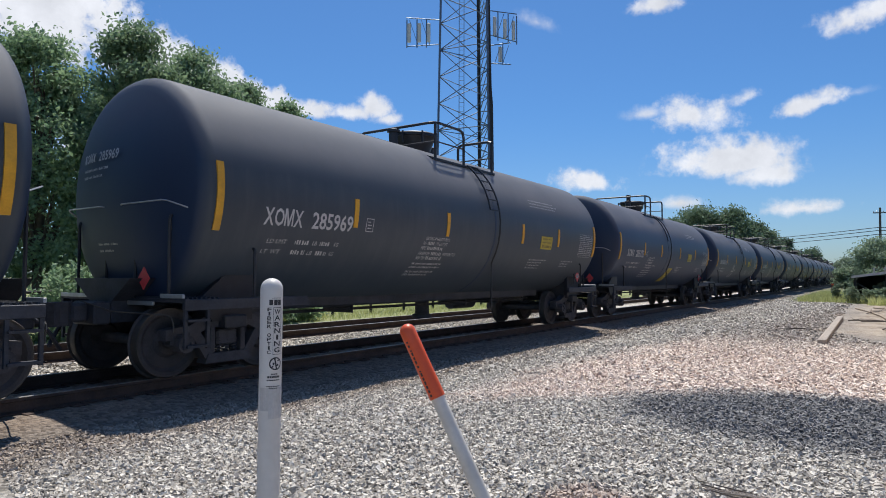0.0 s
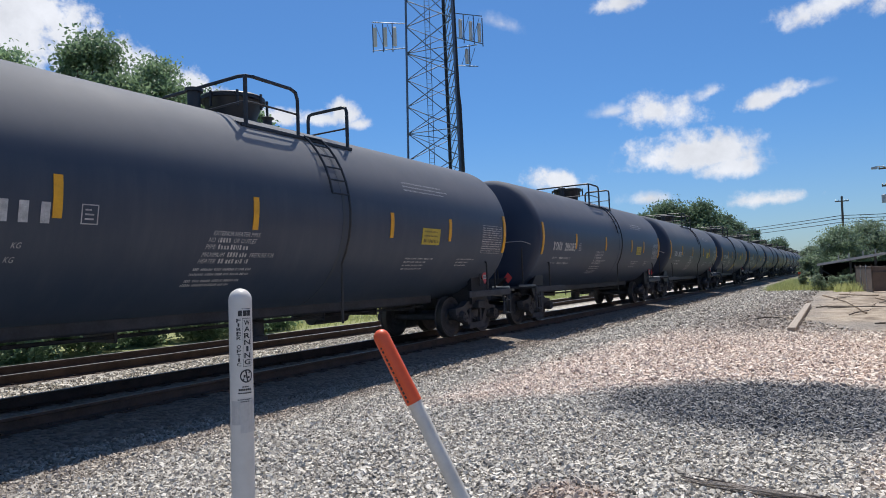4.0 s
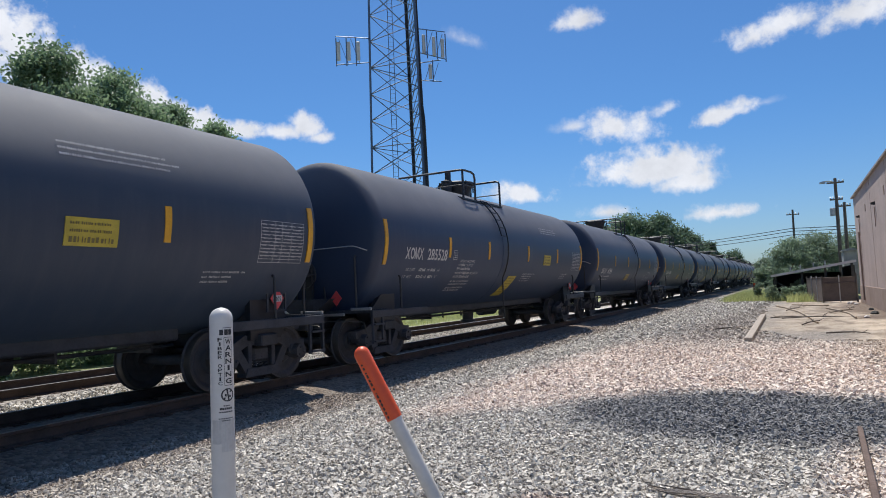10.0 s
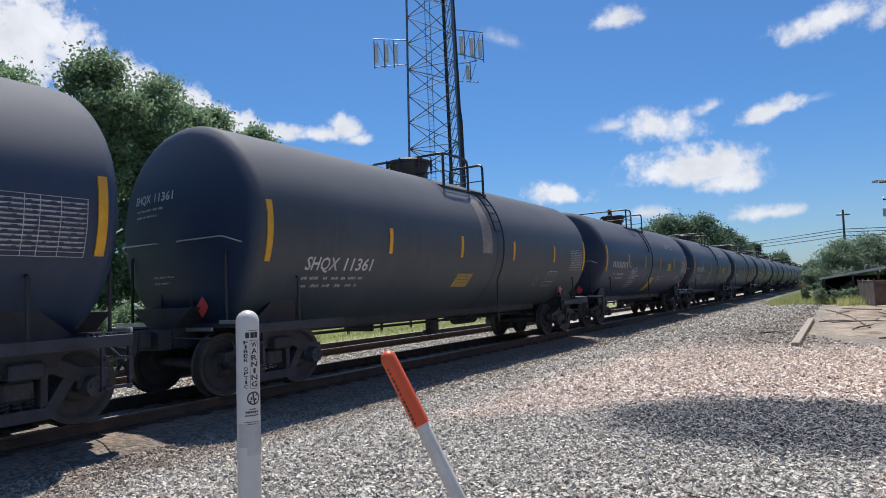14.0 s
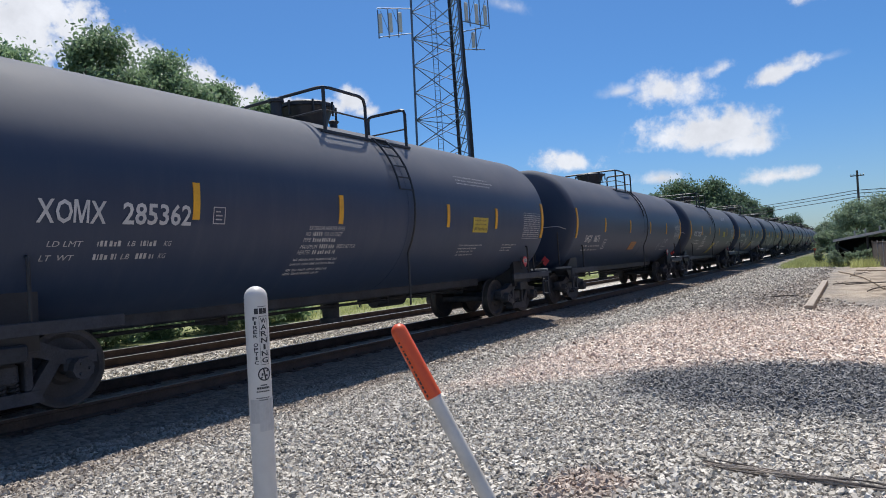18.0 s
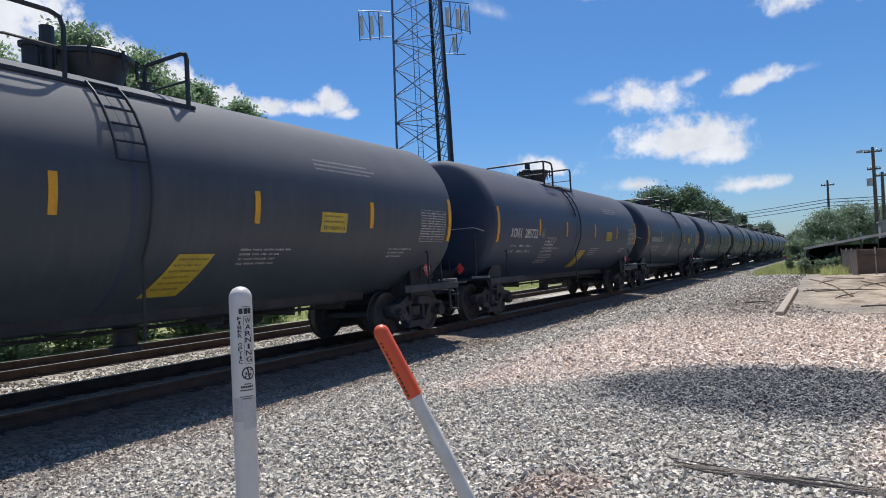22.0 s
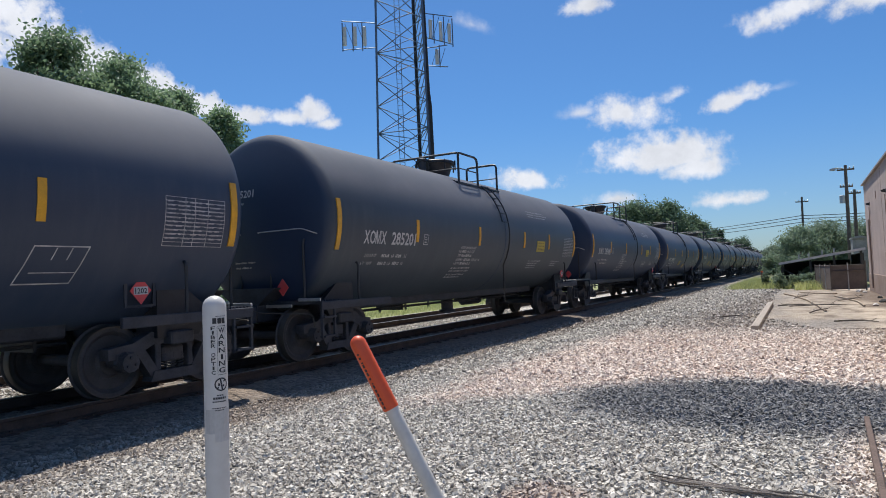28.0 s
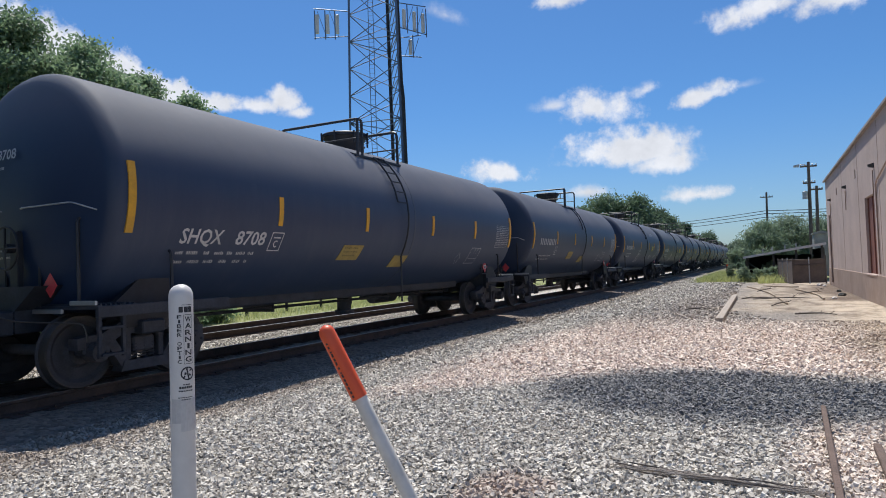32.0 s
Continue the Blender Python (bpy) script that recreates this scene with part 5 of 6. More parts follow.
def leaning_stake():
    """Flexible stake with an orange cap, leaning over to the left."""
    a, b = Vector((-1.541, 1.989, 1.298)), Vector((-1.431, 2.041, 1.04))
    d = (b - a).normalized()
    foot = a + d * (a.z / -d.z)
    turn = (a - foot).to_track_quat("Z", "Y").to_matrix().to_4x4()
    s = thing("marker_stake", Matrix.Translation(foot) @ turn, "leaning white cable stake with a bright orange cap", "marker stake")
    ln = (a - foot).length
    cap = (b - a).length
    r = 0.026
    part("shaft", Geo().lathe([(-0.1, 0), (-0.1, r), (ln - cap + 0.01, r * 0.96)], (0, 0, 0), (0, 0, 1), 24), OFFWHITE, s, smooth=40)
    prof = [(ln - cap, r * 0.9), (ln - cap, r * 1.12)] + [(ln - r * 1.12 + r * 1.12 * math.sin(radians(q)), r * 1.12 * math.cos(radians(q))) for q in (0, 20, 40, 60, 80)] + [(ln, 0)]
    part("cap", Geo().lathe(prof, (0, 0, 0), (0, 0, 1), 28), ORANGE, s, "bright orange rounded cap", smooth=50)
    g = Geo()
    rnd = random.Random(5)
    for i in range(14):
        z = ln - cap + 0.01 + i * 0.016
        g.box((-0.004, -r * 1.125, z), (0.004, -r * 1.10, z + rnd.uniform(0.004, 0.013)))
    tagged(part("printed_line", g, INK, s, at=pose(0, 0, 0, 0, 0, 62)), kind="stuff")
    return s


leaning_stake()

# ---------------------------------------------------------------- lattice tower
TOWERSTEEL = material("weathered galvanised lattice", (0.085, 0.125, 0.20), 0.5, 0.3, 0.25, 2.0)
CABLE = material("black cable", (0.02, 0.022, 0.028), 0.6)
ANTENNA = material("grey antenna housing", (0.50, 0.51, 0.52), 0.5, 0.0, 0.08, 3.0)


def tower():
    t = thing("radio_tower", pose(-29.85, 48.25, 0), "tall galvanised three-legged lattice radio tower with antenna panels", "radio tower")
    view = math.atan2(48.25, -29.85) - math.pi / 2           # across the line of sight
    legs = [math.radians(a) + view for a in (188, 308, 68)]
    H = 40.0

    def leg(i, z):
        r = 3.0 - 0.018 * z
        return Vector((r * math.cos(legs[i]), r * math.sin(legs[i]), z))

    for i in range(3):
        part("leg", Geo().tube([leg(i, 0), leg(i, H)], 0.10 if i != 1 else 0.12, 8), TOWERSTEEL, t)
    for i in range(3):
        j, step = (i + 1) % 3, 1.2 if i == 1 else 2.4
        for k in range(int(H / step)):
            g = Geo()
            a, b = (i, j) if k % 2 else (j, i)
            g.tube([leg(a, k * step), leg(b, (k + 1) * step)], 0.045, 6)
            g.tube([leg(b, k * step), leg(a, (k + 1) * step)], 0.035, 6)
            part("brace", g, TOWERSTEEL, t)
            if k % 3 == 0:
                part("strut", Geo().tube([leg(i, k * step), leg(j, k * step)], 0.04, 6), TOWERSTEEL, t)
    # climbing ladder inside
    c = (leg(0, 0) * 0.5 + leg(2, 0) * 0.5)
    g = Geo()
    for s in (-0.22, 0.22):
        off = Vector((math.cos(view) * s, math.sin(view) * s, 0))
        g.tube([c * 0.75 + off, c * 0.70 + off + Vector((0, 0, H - 1))], 0.03, 6)
    for k in range(0, 95):
        z = k * 0.4
        m = c * (0.75 - 0.05 * z / H)
        off = Vector((math.cos(view) * 0.22, math.sin(view) * 0.22, 0))
        g.tube([m - off + Vector((0, 0, z)), m + off + Vector((0, 0, z))], 0.018, 5)
    part("ladder", g, TOWERSTEEL, t)
    # cable runs up the nearest leg, sagging out at one side
    g = Geo()
    for q in range(5):
        off = Vector((0.10 * math.cos(q * 1.3), 0.10 * math.sin(q * 1.3), 0))
        g.tube([leg(2, z) * 0.93 + off for z in range(0, 39, 2)], 0.05, 6)
    part("cable_run", g, CABLE, t)
    g = Geo()
    for q in range(3):
        off = Vector((math.cos(view), math.sin(view), 0)) * (0.09 * q)
        g.tube([leg(1, z) * (1.03 + (0.05 if z < 17 else 0.0) - 0.003 * max(0, z - 17)) + off for z in (0, 4, 8, 12, 15, 17, 19, 22, 26, 30)], 0.055, 6)
    part("cable_run", g, CABLE, t)
    # sector mounts
    side = Vector((math.cos(view), math.sin(view), 0))
    away = Vector((-math.sin(view), math.cos(view), 0))

    def mount(root, out, z0, z1, spots, panel_z, panel_h):
        g = Geo()
        for z in (z0, z1):
            g.tube([root + Vector((0, 0, z)), root + out + Vector((0, 0, z + (0.25 if z == z1 else -0.15)))], 0.045, 6)
        for f in (0.3, 0.65):
            g.tube([root + out * f + Vector((0, 0, z0)), root + out * (f + 0.25) + Vector((0, 0, z1))], 0.025, 5)
        part("mount", g, TOWERSTEEL, t)
        for f in spots:
            p = root + out * f
            part("mast", Geo().tube([p + Vector((0, 0, panel_z - panel_h * 0.75)), p + Vector((0, 0, panel_z + panel_h * 0.75))], 0.05, 6), TOWERSTEEL, t)
            d = out.normalized()
            q = p - d.cross(Vector((0, 0, 1))) * 0.18 - d * 0.22
            part("antenna_panel", Geo().box((-0.15, -0.09, -panel_h / 2), (0.15, 0.09, panel_h / 2), 0.03), ANTENNA, t, "upright grey antenna panel", at=Matrix.Translation(q + Vector((0, 0, panel_z))) @ Matrix.Rotation(math.atan2(d.y, d.x), 4, "Z"))

    l0, l1, l2 = leg(0, 22) * 1, leg(1, 22) * 1, leg(2, 22) * 1
    for v in (l0, l1, l2):
        v.z = 0
    mount(l0, -side * 3.0, 22.1, 24.3, (0.40, 0.68, 0.98), 23.1, 1.7)
    mount(l1, side * 2.6 + away * 1.5, 22.3, 24.4, (0.35, 0.70, 1.0), 23.2, 1.7)
    mount(l1, side * 2.0, 19.8, 21.3, (0.65,), 20.6, 1.3)
    return t


tower()


# ---------------------------------------------------------------- trees
def tree(name, label, x, y, height, spread, seed, leaves=5000, leaf=0.16, mat=None, low=0.30, trunk=0.22, clumps=46, group="", category="tree"):
    rng = np.random.default_rng(seed)
    t = thing(name, pose(x, y, -0.05), label, category, group)
    g = Geo()
    bend = rng.uniform(-0.4, 0.4, 2)
    spine = [Vector((bend[0] * (k / 5) ** 2, bend[1] * (k / 5) ** 2, height * 0.82 * k / 5)) for k in range(6)]
    g.tube(spine, [trunk * (1 - 0.16 * k) for k in range(6)], 8)
    centres = []
    for k in range(clumps):
        h = low + (1 - low) * rng.random() ** 0.8
        fill = math.sin(math.pi * min(1, max(0.06, (h - low) / (1.04 - low)) ** 0.75)) ** 0.6
        a, r = rng.uniform(0, 2 * math.pi), spread * fill * (0.35 + 0.65 * rng.random() ** 0.5) * (0.85 + 0.3 * math.sin(3 * h * 7 + seed))
        c = Vector((bend[0] * h * h + r * math.cos(a), bend[1] * h * h + r * math.sin(a), height * h * 0.96))
        centres.append((c, spread * (0.16 + 0.16 * rng.random())))
        if k % 3 == 0:
            s = spine[max(1, min(4, int(h * 5) - 1))]
            mid = s.lerp(c, 0.5) + Vector((0, 0, 0.1 * height * 0.3))
            g.tube([s, mid, c], [trunk * 0.32, trunk * 0.2, 0.02], 5)
    part("trunk", g, BARK, t, smooth=60)
    per = leaves // clumps
    pos = np.concatenate([np.array(c)[None] + rng.normal(size=(per, 3)) * np.array([s, s, s * 0.75]) * 0.62 for c, s in centres])
    n = len(pos)
    u = rng.normal(size=(n, 3))
    u /= np.linalg.norm(u, axis=1)[:, None]
    v = np.cross(u, rng.normal(size=(n, 3)))
    v /= np.linalg.norm(v, axis=1)[:, None]
    w = np.cross(u, v)
    sz = leaf * rng.uniform(0.6, 1.3, (n, 1))
    verts = np.stack([pos - u * sz, pos + v * sz * 0.55 + w * sz * 0.15, pos + u * sz, pos - v * sz * 0.55 + w * sz * 0.15], 1).reshape(-1, 3)
    crown = new("crown", arrays_mesh("crown", verts, np.arange(4 * n).reshape(n, 4), mat or LEAF))
    crown.parent = t
    return t


# broad trees beyond the second track
for i, (x, y, h, s) in enumerate(((-27.5, 12.2, 11.3, 2.6), (-27, 15.4, 12.6, 2.4), (-26.5, 18.6, 12.4, 2.3), (-27.0, 21.4, 11.7, 2.0), (-26.5, 24.2, 11.1, 1.8), (-30, 9.0, 11.6, 3.4), (-29, 27.0, 10.3, 2.0), (-31, 3.0, 12.6, 4.0), (-31, 17, 11, 3.0), (-31, 31.5, 8.8, 2.6), (-30, -5.0, 12, 4.2))):
    tree("poplar_tree", "tall leafy green tree beyond the tracks", x, y, h, s, 20 + i, 34000 if i < 6 else 16000, 0.098 if i < 6 else 0.13, LEAF, 0.10, 0.24, 130, "trees beyond the tracks")
for i, (x, y, h, s) in enumerate(((-38, 150, 15.0, 5.5), (-32, 146, 16.5, 6.5), (-26, 150, 16.5, 6), (-22.0, 156, 13.5, 4.5), (-30, 170, 16, 7), (-27, 215, 15.5, 4.5), (-24, 228, 13.5, 4.0), (-40, 165, 15, 6), (-30, 240, 14, 7), (-22, 300, 13, 6))):
    tree("shade_tree", "dense dark green tree beside the distant railway", x, y, h, s, 50 + i, 12000, 0.30, LEAF3, 0.06, 0.35, 70, "trees along the railway")
for i, (x, y, h, s) in enumerate(((-0.2, 82, 5.5, 2.8), (2.4, 84, 6.0, 3.0), (6.0, 86, 5.8, 3.4), (10, 84, 6.2, 3.5), (-3.6, 100, 4.0, 1.6), (-5, 180, 6, 4), (4, 200, 9, 6), (12, 170, 9, 6))):
    tree("mesquite_tree", "spreading feathery grey-green tree behind the sheds", x, y, h, s, 80 + i, 9000, 0.13, LEAF2, 0.08, 0.2, 80, "trees behind the sheds")

for i, (x, y, h, s) in enumerate(((-1.4, 44.4, 1.1, 0.5), (-0.5, 44.0, 0.9, 0.55), (0.2, 43.6, 1.0, 0.5), (-2.2, 46.5, 1.2, 0.40), (0.0, 45.0, 1.3, 0.5))):
    tree("weed_bush", "rank grey-green weeds growing before the shed", x, y, h, s, 120 + i, 1400, 0.06, LEAF2, 0.05, 0.02, 24, "weeds by the shed", "bush")


for i in range(9):
    x, y, h, s = -16.0 - 0.25 * (i % 3), 3.0 + 1.55 * i, 1.35 + 0.35 * ((i * 5) % 4) / 3, 1.05
    tree("hedge_bush", "dark overgrown bush along the pipe fence", x, y, h, s, 140 + i, 6000, 0.06, LEAF, 0.03, 0.04, 50, "bushes along the fence", "bush")


# ---------------------------------------------------------------- building, shed, fence, poles
STUCCO = material("pinkish painted wall", (0.47, 0.37, 0.325), 0.85, 0.0, 0.10, 0.86, 0.25, 60, (0.38, 0.29, 0.24), 0.5, 0.5)
BASECOAT = material("brown painted wall base", (0.35, 0.26, 0.21), 0.85, 0.0, 0.12, 1.0, 0.25, 60, (0.22, 0.14, 0.1), 0.5, 0.7)
DOORPAINT = material("rust-red door", (0.20, 0.075, 0.05), 0.6, 0.0, 0.2, 2.0, 0.1, 30)
TRIMWHITE = material("pale trim", (0.62, 0.58, 0.54), 0.6)
ROOFMETAL = material("pale sheet-metal roof", (0.31, 0.31, 0.30), 0.6, 0.1, 0.25, 1.5)
DARKWALL = material("dark weathered boards", (0.05, 0.052, 0.05), 0.85, 0.0, 0.35, 2.0, 0.4, 20)
MESHSCREEN = material("brown privacy mesh", (0.13, 0.105, 0.092), 0.85, 0.0, 0.2, 3.0, 0.4, 120)
POLEWOOD = material("weathered pole timber", (0.12, 0.10, 0.085), 0.85, 0.0, 0.3, 3.0, 0.5, 25)
GREYWOOD = material("grey-tan sawn timber", (0.42, 0.36, 0.30), 0.85, 0.0, 0.25, 2.0, 0.6, 25, (0.25, 0.2, 0.16), 0.5, 2.0, stretch=(6, 1, 6))


def warehouse():
    """Long wall along the yard, parallel to the track, with a level roof edge."""
    b = thing("warehouse", pose(2.75, 38.3, 0), "pinkish plastered warehouse with a brown base and dark roof edge", "warehouse")
    # in its own space the wall runs along -y from the corner, its face at x = 0
    L, D = 30.0, 14.0

    def top(y):
        return 5.22

    door = (-16.0, -14.0)
    g = Geo()
    for y0, y1 in ((-L, door[0]), (door[1], 0)):
        g.add([(0, y0, 0.86), (0, y1, 0.86), (0, y1, top(y1)), (0, y0, top(y0)), (0.3, y0, 0.86), (0.3, y1, 0.86), (0.3, y1, top(y1)), (0.3, y0, top(y0))],
              [(0, 1, 2, 3), (7, 6, 5, 4), (0, 4, 5, 1), (1, 5, 6, 2), (2, 6, 7, 3), (3, 7, 4, 0)])
    y0, y1 = door
    g.add([(0, y0, 3.24), (0, y1, 3.24), (0, y1, top(y1)), (0, y0, top(y0)), (0.3, y0, 3.24), (0.3, y1, 3.24), (0.3, y1, top(y1)), (0.3, y0, top(y0))],
          [(0, 1, 2, 3), (7, 6, 5, 4), (0, 4, 5, 1), (2, 6, 7, 3)])
    part("wall", g, STUCCO, b)
    part("wall_base", Geo().box((-0.03, -L, -0.1), (0.3, 0, 0.86), 0.01), BASECOAT, b, "brown painted wall base")
    part("end_wall", Geo().add([(0.3, 0, -0.1), (D, 0, -0.1), (D, 0, 5.5), (D / 2, 0, 6.2), (0.3, 0, top(0)), (0.3, -0.3, -0.1), (D, -0.3, -0.1), (D, -0.3, 5.5), (D / 2, -0.3, 6.2), (0.3, -0.3, top(0))],
                               [(0, 1, 2, 3, 4), (9, 8, 7, 6, 5), (0, 5, 6, 1), (1, 6, 7, 2), (2, 7, 8, 3), (3, 8, 9, 4), (4, 9, 5, 0)]), STUCCO, b)
    part("near_end_wall", Geo().box((0.3, -L, -0.1), (D, -L + 0.3, 5.6)), STUCCO, b)
    g = Geo().add([(-0.10, 0.15, top(0)), (-0.10, -L, top(-L)), (-0.10, -L, top(-L) + 0.07), (-0.10, 0.15, top(0) + 0.07), (D, 0.15, top(0)), (D, -L, top(-L)), (D, -L, top(-L) + 0.07), (D, 0.15, top(0) + 0.07)],
                  [(0, 1, 2, 3), (7, 6, 5, 4), (3, 2, 6, 7), (0, 4, 5, 1), (0, 3, 7, 4), (1, 5, 6, 2)])
    part("roof", g, material("weathered roof edge", (0.34, 0.29, 0.26), 0.7, 0.0, 0.2, 2.0), b)
    d = part("door", Geo().box((0.10, door[0], 0.86), (0.16, door[1], 3.24), 0.01), DOORPAINT, b, "rust-red metal door")
    g = Geo()
    for y in (door[0] + 0.04, door[1] - 0.04, (door[0] + door[1]) / 2):
        g.box((0.07, y - 0.03, 0.82), (0.10, y + 0.03, 3.22))
    part("door_rib", g, DOORPAINT, d)
    part("door_sill", Geo().box((-0.05, door[0] - 0.05, 0.82), (0.1, door[1] + 0.05, 0.87), 0.01), STUCCO, b, "pale door sill")
    part("second_sill", Geo().box((-0.05, -20.0, 0.82), (0.02, -17.6, 0.87), 0.01), STUCCO, b)
    for y in (-7.6, -12.6, -17.0):
        part("wall_joint", Geo().box((-0.006, y - 0.015, 0.86), (0.002, y + 0.015, top(y) - 0.05)), BASECOAT, b)
    for y in (-2.2, -2.35):
        part("drain_pipe", Geo().tube([(-0.06, y, 0.2), (-0.06, y, 3.4)], 0.035, 8), BASECOAT, b)
    for y, z in ((-2.6, 4.12), (-9.1, 4.10), (-16.2, 4.03)):
        lamp = part("wall_lamp", Geo().prism([(-0.15, 0.01), (0.0, 0.05), (0.0, -0.08), (-0.13, -0.05)], "y", y - 0.08, y + 0.08), DARKWALL, b, "dark hooded wall lamp")
        lamp.matrix_basis = Matrix.Translation((0, 0, z))
        part("conduit", Geo().tube([(-0.03, y + 0.05, z - 0.15), (-0.03, y + 0.05, z - 0.9)], 0.016, 6), BASECOAT, b)
    for y in (-5.5, -12.0):
        part("vent", Geo().box((-0.02, y - 0.1, 4.1), (0.02, y + 0.1, 4.4), 0.004), BASECOAT, b)
    part("conduit", loop([(-0.03, -16.6, 0.9), (-0.03, -16.6, 3.5), (-0.03, -19.0, 3.9)], 0.02, 0.2), BASECOAT, b)
    return b


warehouse()


def shed():
    s = thing("open_shed", pose(-0.9, 48.2, 0), "low open-fronted dark shed with a pale metal roof", "shed")
    # lean-to roof, its front edge low, rising to the right and to the back
    def roof_z(x, y):
        u, front, back = (x + 0.5) / 4.4, -3.2 - 2.0 * (x + 0.5) / 4.4, 6.0 - 1.0 * (x + 0.5) / 4.4
        v = (y - front) / (back - front)
        return 1.56 + 0.66 * u - 0.05 * v

    ends = [(-0.5, -3.2), (3.9, -5.2), (3.9, 5.0), (-0.5, 6.0)]
    g = Geo().add([(x, y, roof_z(x, y) - 0.05) for x, y in ends] + [(x, y, roof_z(x, y)) for x, y in ends],
                  [(0, 3, 2, 1), (4, 5, 6, 7), (0, 1, 5, 4), (1, 2, 6, 5), (2, 3, 7, 6), (3, 0, 4, 7)])
    part("roof", g, ROOFMETAL, s, "pale corrugated metal roof")
    for i in range(16):
        x = -0.4 + i * 0.28
        y0, y1 = -3.2 - 2.0 * (x + 0.5) / 4.4, 6.0 - 1.0 * (x + 0.5) / 4.4
        part("roof_rib", Geo().tube([(x, y0, roof_z(x, y0) + 0.01), (x, y1, roof_z(x, y1) + 0.01)], 0.022, 5), ROOFMETAL, s)
    part("fascia", Geo().add([(-0.5, -3.24, 1.44), (3.9, -5.24, 2.10), (3.9, -5.24, 2.24), (-0.5, -3.24, 1.58), (-0.5, -3.19, 1.44), (3.9, -5.19, 2.10), (3.9, -5.19, 2.24), (-0.5, -3.19, 1.58)],
                            [(0, 1, 2, 3), (7, 6, 5, 4), (3, 2, 6, 7), (0, 4, 5, 1)]), TRIMWHITE, s, "thin pale roof edge")
    for x, y in ((-0.3, -3.0), (1.2, -3.7), (2.4, -4.3), (3.7, -4.9), (-0.3, 5.6)):
        part("post", Geo().box((x - 0.06, y - 0.06, -0.1), (x + 0.06, y + 0.06, roof_z(x, y) - 0.06), 0.01), DARKWALL, s)
    part("back_wall", Geo().box((-0.4, 4.9, -0.1), (3.7, 5.0, 1.62)), DARKWALL, s)
    part("side_wall", Geo().box((3.75, -4.6, -0.1), (3.85, 4.9, 1.95)), DARKWALL, s)
    part("side_wall", Geo().box((-0.42, -2.6, -0.1), (-0.32, 4.9, 1.33)), DARKWALL, s)
    part("brace", Geo().tube([(-0.3, -3.0, 1.2), (1.2, -3.7, 0.2)], 0.04, 6), DARKWALL, s)
    for i, x in enumerate((0.6, 1.2, 2.0, 2.7)):
        part("roof_vent", Geo().tube([(x, 3.0, roof_z(x, 3.0) - 0.02), (x, 3.0, roof_z(x, 3.0) + 0.42)], 0.045, 6), ROOFMETAL, s)


shed()
hut = thing("grey_hut", pose(3.55, 56, 0), "small grey metal hut behind the shed", "hut")
part("wall", Geo().box((-0.42, -1.2, 0), (0.42, 1.2, 3.1), 0.02), ROOFMETAL, hut)
part("roof", Geo().prism([(-0.5, 3.1), (0.5, 3.1), (0.5, 3.18), (0, 3.3), (-0.5, 3.18)], "y", -1.4, 1.4), ROOFMETAL, hut)


def mesh_fence():
    f = thing("mesh_fence", pose(0, 0, 0), "sagging wire fence with brown privacy mesh and a gate", "fence")
    run = [(0.5, 43.0), (1.14, 39.4), (2.68, 39.6)]
    for (x0, y0), (x1, y1) in zip(run, run[1:]):
        n = 3 if x0 < 1.0 else 2
        for i in range(n):
            a, b = Vector((x0, y0, 0)).lerp((x1, y1, 0), i / n), Vector((x0, y0, 0)).lerp((x1, y1, 0), (i + 1) / n)
            part("panel", Geo().add([a + Vector((0, 0, 0.05)), b + Vector((0, 0, 0.05)), b + Vector((0, 0, 1.28)), a + Vector((0, 0, 1.28))], [(0, 1, 2, 3)]), MESHSCREEN, f)
            part("post", Geo().tube([a - Vector((0, 0, 0.1)), a + Vector((0, 0, 1.42))], 0.03, 8), GREYSTEEL if i else POLEWOOD, f)
        part("top_rail", Geo().tube([(x0, y0, 1.30), (x1, y1, 1.30)], 0.022, 6), POLEWOOD, f)
    part("post", Geo().tube([(2.68, 39.6, -0.1), (2.68, 39.6, 1.5)], 0.04, 8), POLEWOOD, f)
    part("gate_bar", Geo().tube([(1.2, 39.36, 1.0), (2.6, 39.55, 1.02)], 0.03, 6), MESHSCREEN, f)


mesh_fence()


def utility_pole(x, y, h, lean, arms, drum, label):
    p = thing("utility_pole", pose(x, y, -0.1, 0, lean, 0), label, "utility pole", "utility poles")
    part("pole", Geo().tube([(0, 0, 0), (0, 0, h * 0.5), (0, 0, h)], [0.16, 0.14, 0.11], 10), POLEWOOD, p)
    for z, w in arms:
        part("crossarm", Geo().box((-w, -0.06, z - 0.06), (w, 0.06, z + 0.06), 0.01), POLEWOOD, p)
        for k in (-0.9, -0.45, 0.45, 0.9):
            part("insulator", Geo().lathe([(0, 0.03), (0.08, 0.05), (0.12, 0.05), (0.16, 0.0)], (w * k, 0, z + 0.06), (0, 0, 1), 8), GREYSTEEL, p)
    for x0, z in drum:
        part("transformer", Geo().lathe([(0, 0.0), (0, 0.2), (0.6, 0.2), (0.64, 0.1), (0.64, 0)], (x0, -0.1, z), (0, 0, 1), 14), GREYSTEEL, p)
    return p


